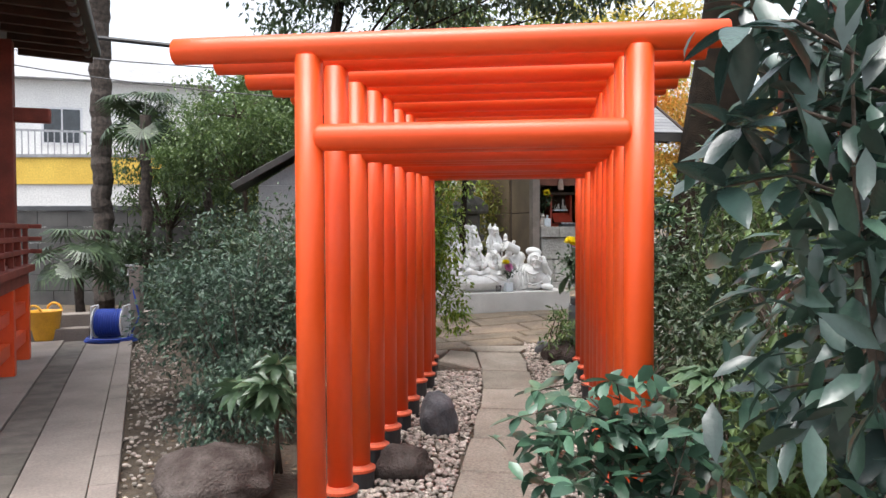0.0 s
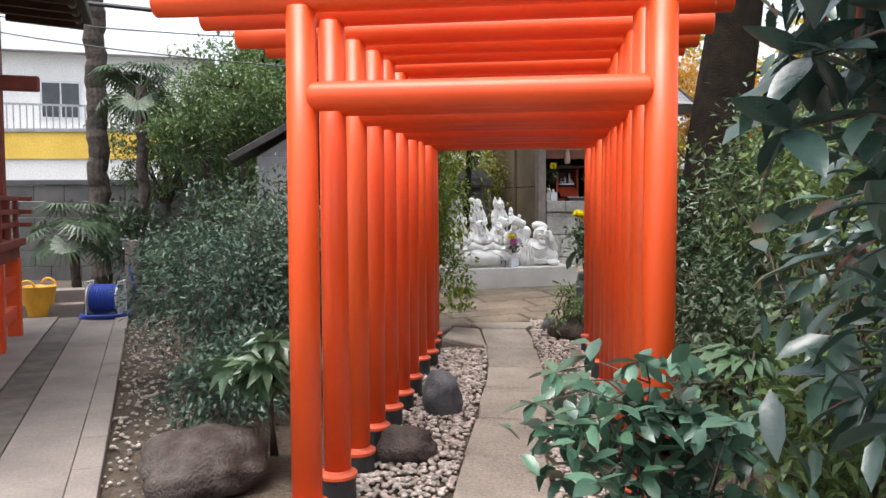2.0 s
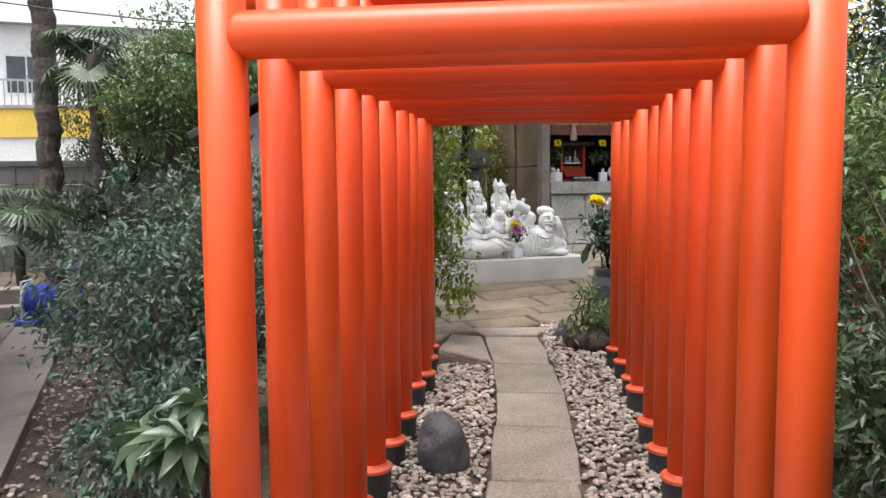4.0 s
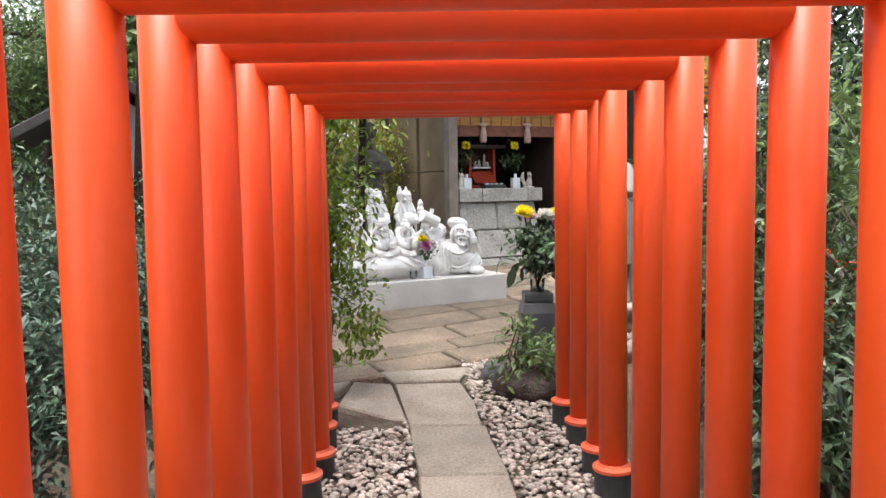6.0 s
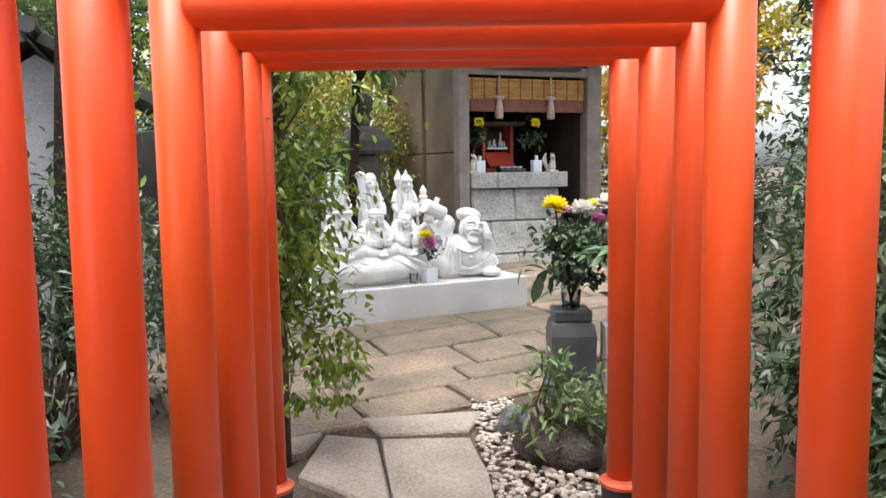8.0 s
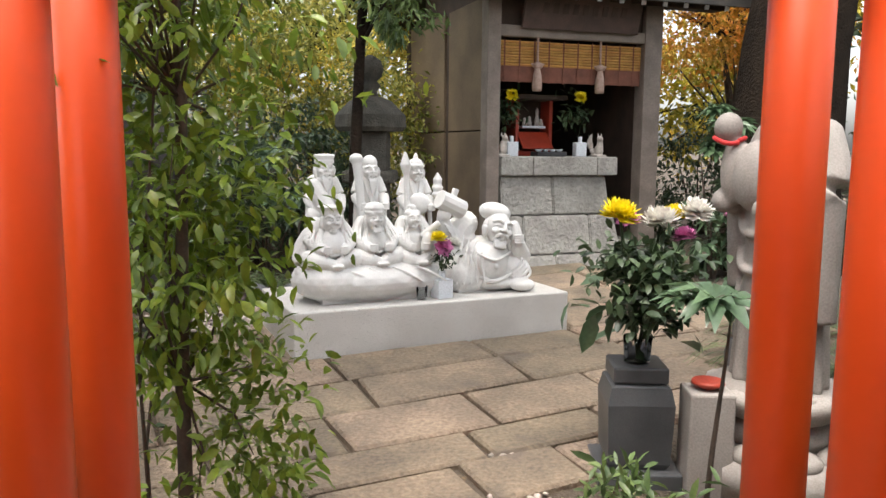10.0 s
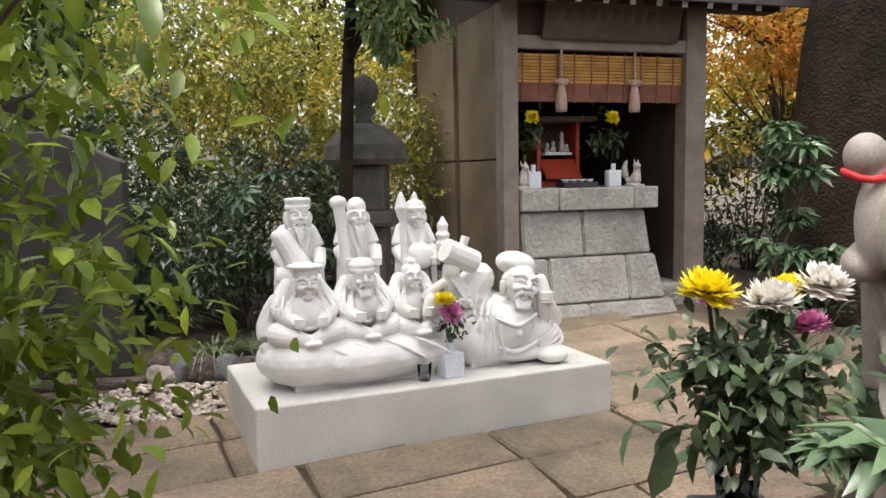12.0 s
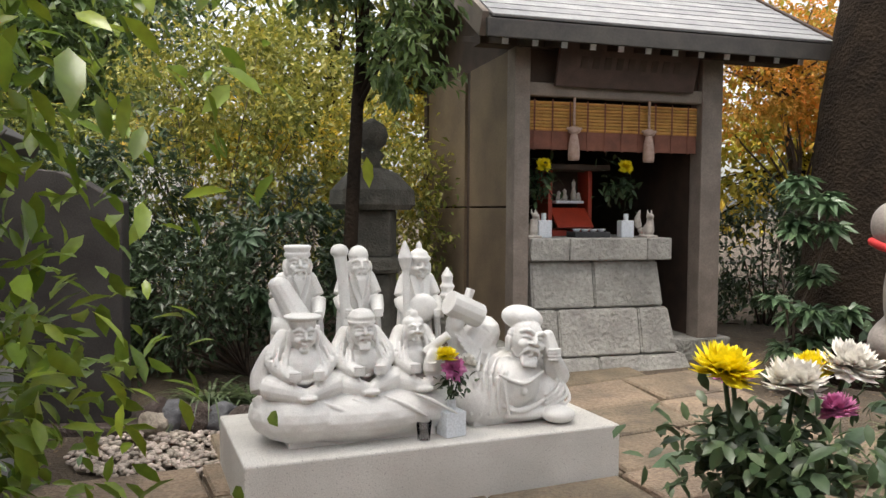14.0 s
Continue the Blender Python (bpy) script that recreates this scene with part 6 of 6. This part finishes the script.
for s in (-1, 1):
    bm = bmesh.new()
    q = [[bm.verts.new((s * 0.5 + e, y, z)) for y, z in ((-0.55, 2.05), (0.55, 2.05), (0.0, 2.40))] for e in (-0.04, 0.04)]
    bm.faces.new(q[0][::-1])
    bm.faces.new(q[1])
    for k in range(3):
        bm.faces.new((q[0][k], q[0][(k + 1) % 3], q[1][(k + 1) % 3], q[1][k]))
    part("gable", bm, PLASTER, kh)
part("ridge", tube([(-0.9, 0, 2.56), (0.9, 0, 2.56)], 0.06, 10), ROOFDARK, kh)

# ---- red hall at the yard ----
HL = Matrix.Translation((-5.38, 4.45, 0)) @ Matrix.Rotation(radians(28.3), 4, "Z")
hall = thing("red_hall", "red-painted wooden hall with a railed veranda", "hall", HL)
part("veranda", box((-3.0, -4.0, 0.98), (0.0, 0.0, 1.06), 0.008), HALLRED, hall)
part("edge_beam", box((-3.0, -4.0, 0.84), (-0.06, -0.06, 0.979), 0.008), HALLRED, hall)
for y in (-3.6, -2.4, -1.2, -0.12):
    part("leg", box((-0.19, y - 0.07, -0.02), (-0.05, y + 0.07, 0.84), 0.008), VERMILION, hall)
for y0, y1 in ((-3.5, -2.5), (-2.3, -1.3), (-1.1, -0.2)):
    for z in (0.2, 0.52):
        part("cross_rail", box((-0.16, y0, z), (-0.08, y1, z + 0.13), 0.006), VERMILION, hall)
for z in (1.18, 1.32, 1.46):
    part("rail", box((-0.11, -4.0, z), (-0.05, 0.08, z + 0.05), 0.008), HALLRED, hall)
    part("rail", box((-3.0, -0.11, z + 0.001), (0.08, -0.05, z + 0.049), 0.008), HALLRED, hall)
for k in range(8):
    part("baluster", box((-0.105, -3.8 + 0.52 * k, 1.06), (-0.055, -3.75 + 0.52 * k, 1.47), 0.004), HALLRED, hall)
part("post", box((-0.32, -0.42, 1.06), (-0.14, -0.24, 3.5), 0.01), HALLRED, hall)
part("post", box((-0.50, -3.4, 1.06), (-0.32, -3.22, 3.5), 0.01), HALLRED, hall)
part("bracket", box((-0.54, -0.38, 2.62), (0.22, -0.28, 2.78), 0.02), HALLRED, hall)
part("bracket", box((-0.47, -4.2, 2.80), (-0.35, 0.0, 2.92), 0.02), HALLRED, hall)
part("wall", box((-3.0, -4.0, 1.061), (-0.52, -0.5, 3.5)), HALLRED, hall)
eave = part("roof", box((-4.0, -5.2, 3.52), (0.5, 0.75, 3.64), 0.02), ROOFDARK, hall, m=pose(0, 0, 0.1, 0, 3, 0))
for k in range(14):
    part("rafter", box((-0.4, -4.6 + 0.4 * k, 3.43), (0.42, -4.53 + 0.4 * k, 3.519), 0.004), DARKWOOD, hall, m=pose(0, 0, 0.1, 0, 3, 0))
part("gutter", tube([(0.55, -5.2, 3.6), (0.55, 0.8, 3.6)], 0.05, 10), STEEL, hall)
pole = thing("dark_pole", "dark horizontal pole running from the hall's eave", "pole")
part("pole", tube([(-5.3, 5.3, 3.84), (-3.1, 5.7, 3.62)], 0.028, 8), CABLE, pole)
for z0c, z1c in ((4.3, 3.5), (4.15, 3.1)):
    c = thing("cable", "thin black overhead cable", "cable", group="overhead cables")
    part("wire", tube([(-9.0 + 1.2 * k, 6.5, z0c + (z1c - z0c) * k / 6 - 0.12 * math.sin(math.pi * k / 6)) for k in range(7)], 0.009, 6), CABLE, c)

# ---- loose things in the yard ----
bk = thing("plastic_basket", "yellow flexible plastic tub with two handles on concrete", "basket", pose(-6.15, 5.72, -0.005))
part("tub", lathe([(0.15, 0), (0.16, 0.02), (0.215, 0.38), (0.225, 0.385), (0.215, 0.375), (0.15, 0.03)], 28), YELLOWPL, bk, smooth=True)
for s in (-1, 1):
    part("handle", tube([(0.1 * math.cos(a * 0.45) * 1.0, s * 0.215, 0.38 + 0.09 * math.sin(a * 0.45)) for a in range(8)], 0.016, 8), YELLOWPL, bk)
reel = thing("hose_reel", "blue garden hose wound on a white reel", "hose reel", pose(-5.22, 5.72, -0.005, 0, 0, 12))
for s in (-1, 1):
    part("side_frame", tube([(s * 0.2, -0.14, 0), (s * 0.2, -0.12, 0.46), (s * 0.2, 0.12, 0.46), (s * 0.2, 0.14, 0)], 0.016, 8), WHITEPL, reel)
    part("flange", lathe([(0.20, -0.008), (0.20, 0.008)], 24), WHITEPL, reel, m=pose(s * 0.18, 0, 0.24, 0, 90, 0))
for k in range(11):
    part("hose_turn", lathe([(0.15, -0.014), (0.178, -0.008), (0.182, 0), (0.178, 0.008), (0.15, 0.014)], 24), BLUEHOSE, reel, smooth=True, m=pose(-0.15 + 0.03 * k, 0, 0.24, 0, 90, 0))
for k in range(3):
    part("loose_hose", tube([(0.02 + (0.33 - 0.02 * k) * math.cos(a * 0.35), -0.05 + (0.2 + 0.03 * k) * math.sin(a * 0.35), 0.014 + 0.02 * k) for a in range(19)], 0.013, 8), BLUEHOSE, reel, smooth=True)
part("riser_hose", tube([(0.25, 0.05, 0.1), (0.33, 0.12, 0.3), (0.24, 0.2, 0.6), (0.2, 0.24, 0.9)], 0.013, 8), BLUEHOSE, reel, smooth=True)
tap = thing("standpipe", "grey standpipe post with a silver tap", "tap", pose(-5.02, 6.02, -0.02))
part("post", box((-0.07, -0.06, 0), (0.07, 0.06, 0.98), 0.008), CONCRETE, tap)
part("tap", tube([(-0.02, -0.06, 0.92), (-0.02, -0.16, 0.94), (-0.02, -0.18, 0.86)], 0.018, 8), STEEL, tap)
part("tap_handle", tube([(-0.08, -0.12, 0.99), (0.04, -0.12, 0.99)], 0.014, 8), STEEL, tap)
stake = thing("green_stake", "green plastic garden stake in the bush", "stake", pose(-2.2, 2.2, -0.05))
part("rod", tube([(0, 0, 0), (0.01, 0, 0.80)], 0.012, 8), GREENPL, stake)
fen = thing("red_fence", "low vermilion rail fence beyond the shrubs", "fence", pose(4.0, 2.4, -0.05, 0, 0, -75))
for z in (0.45, 0.85):
    part("rail", box((-3.5, -0.03, z), (4.0, 0.03, z + 0.07), 0.006), VERMILION, fen)
for k in range(7):
    part("post", box((-3.4 + 1.2 * k, -0.045, -0.1), (-3.31 + 1.2 * k, 0.045, 1.0), 0.008), VERMILION, fen)
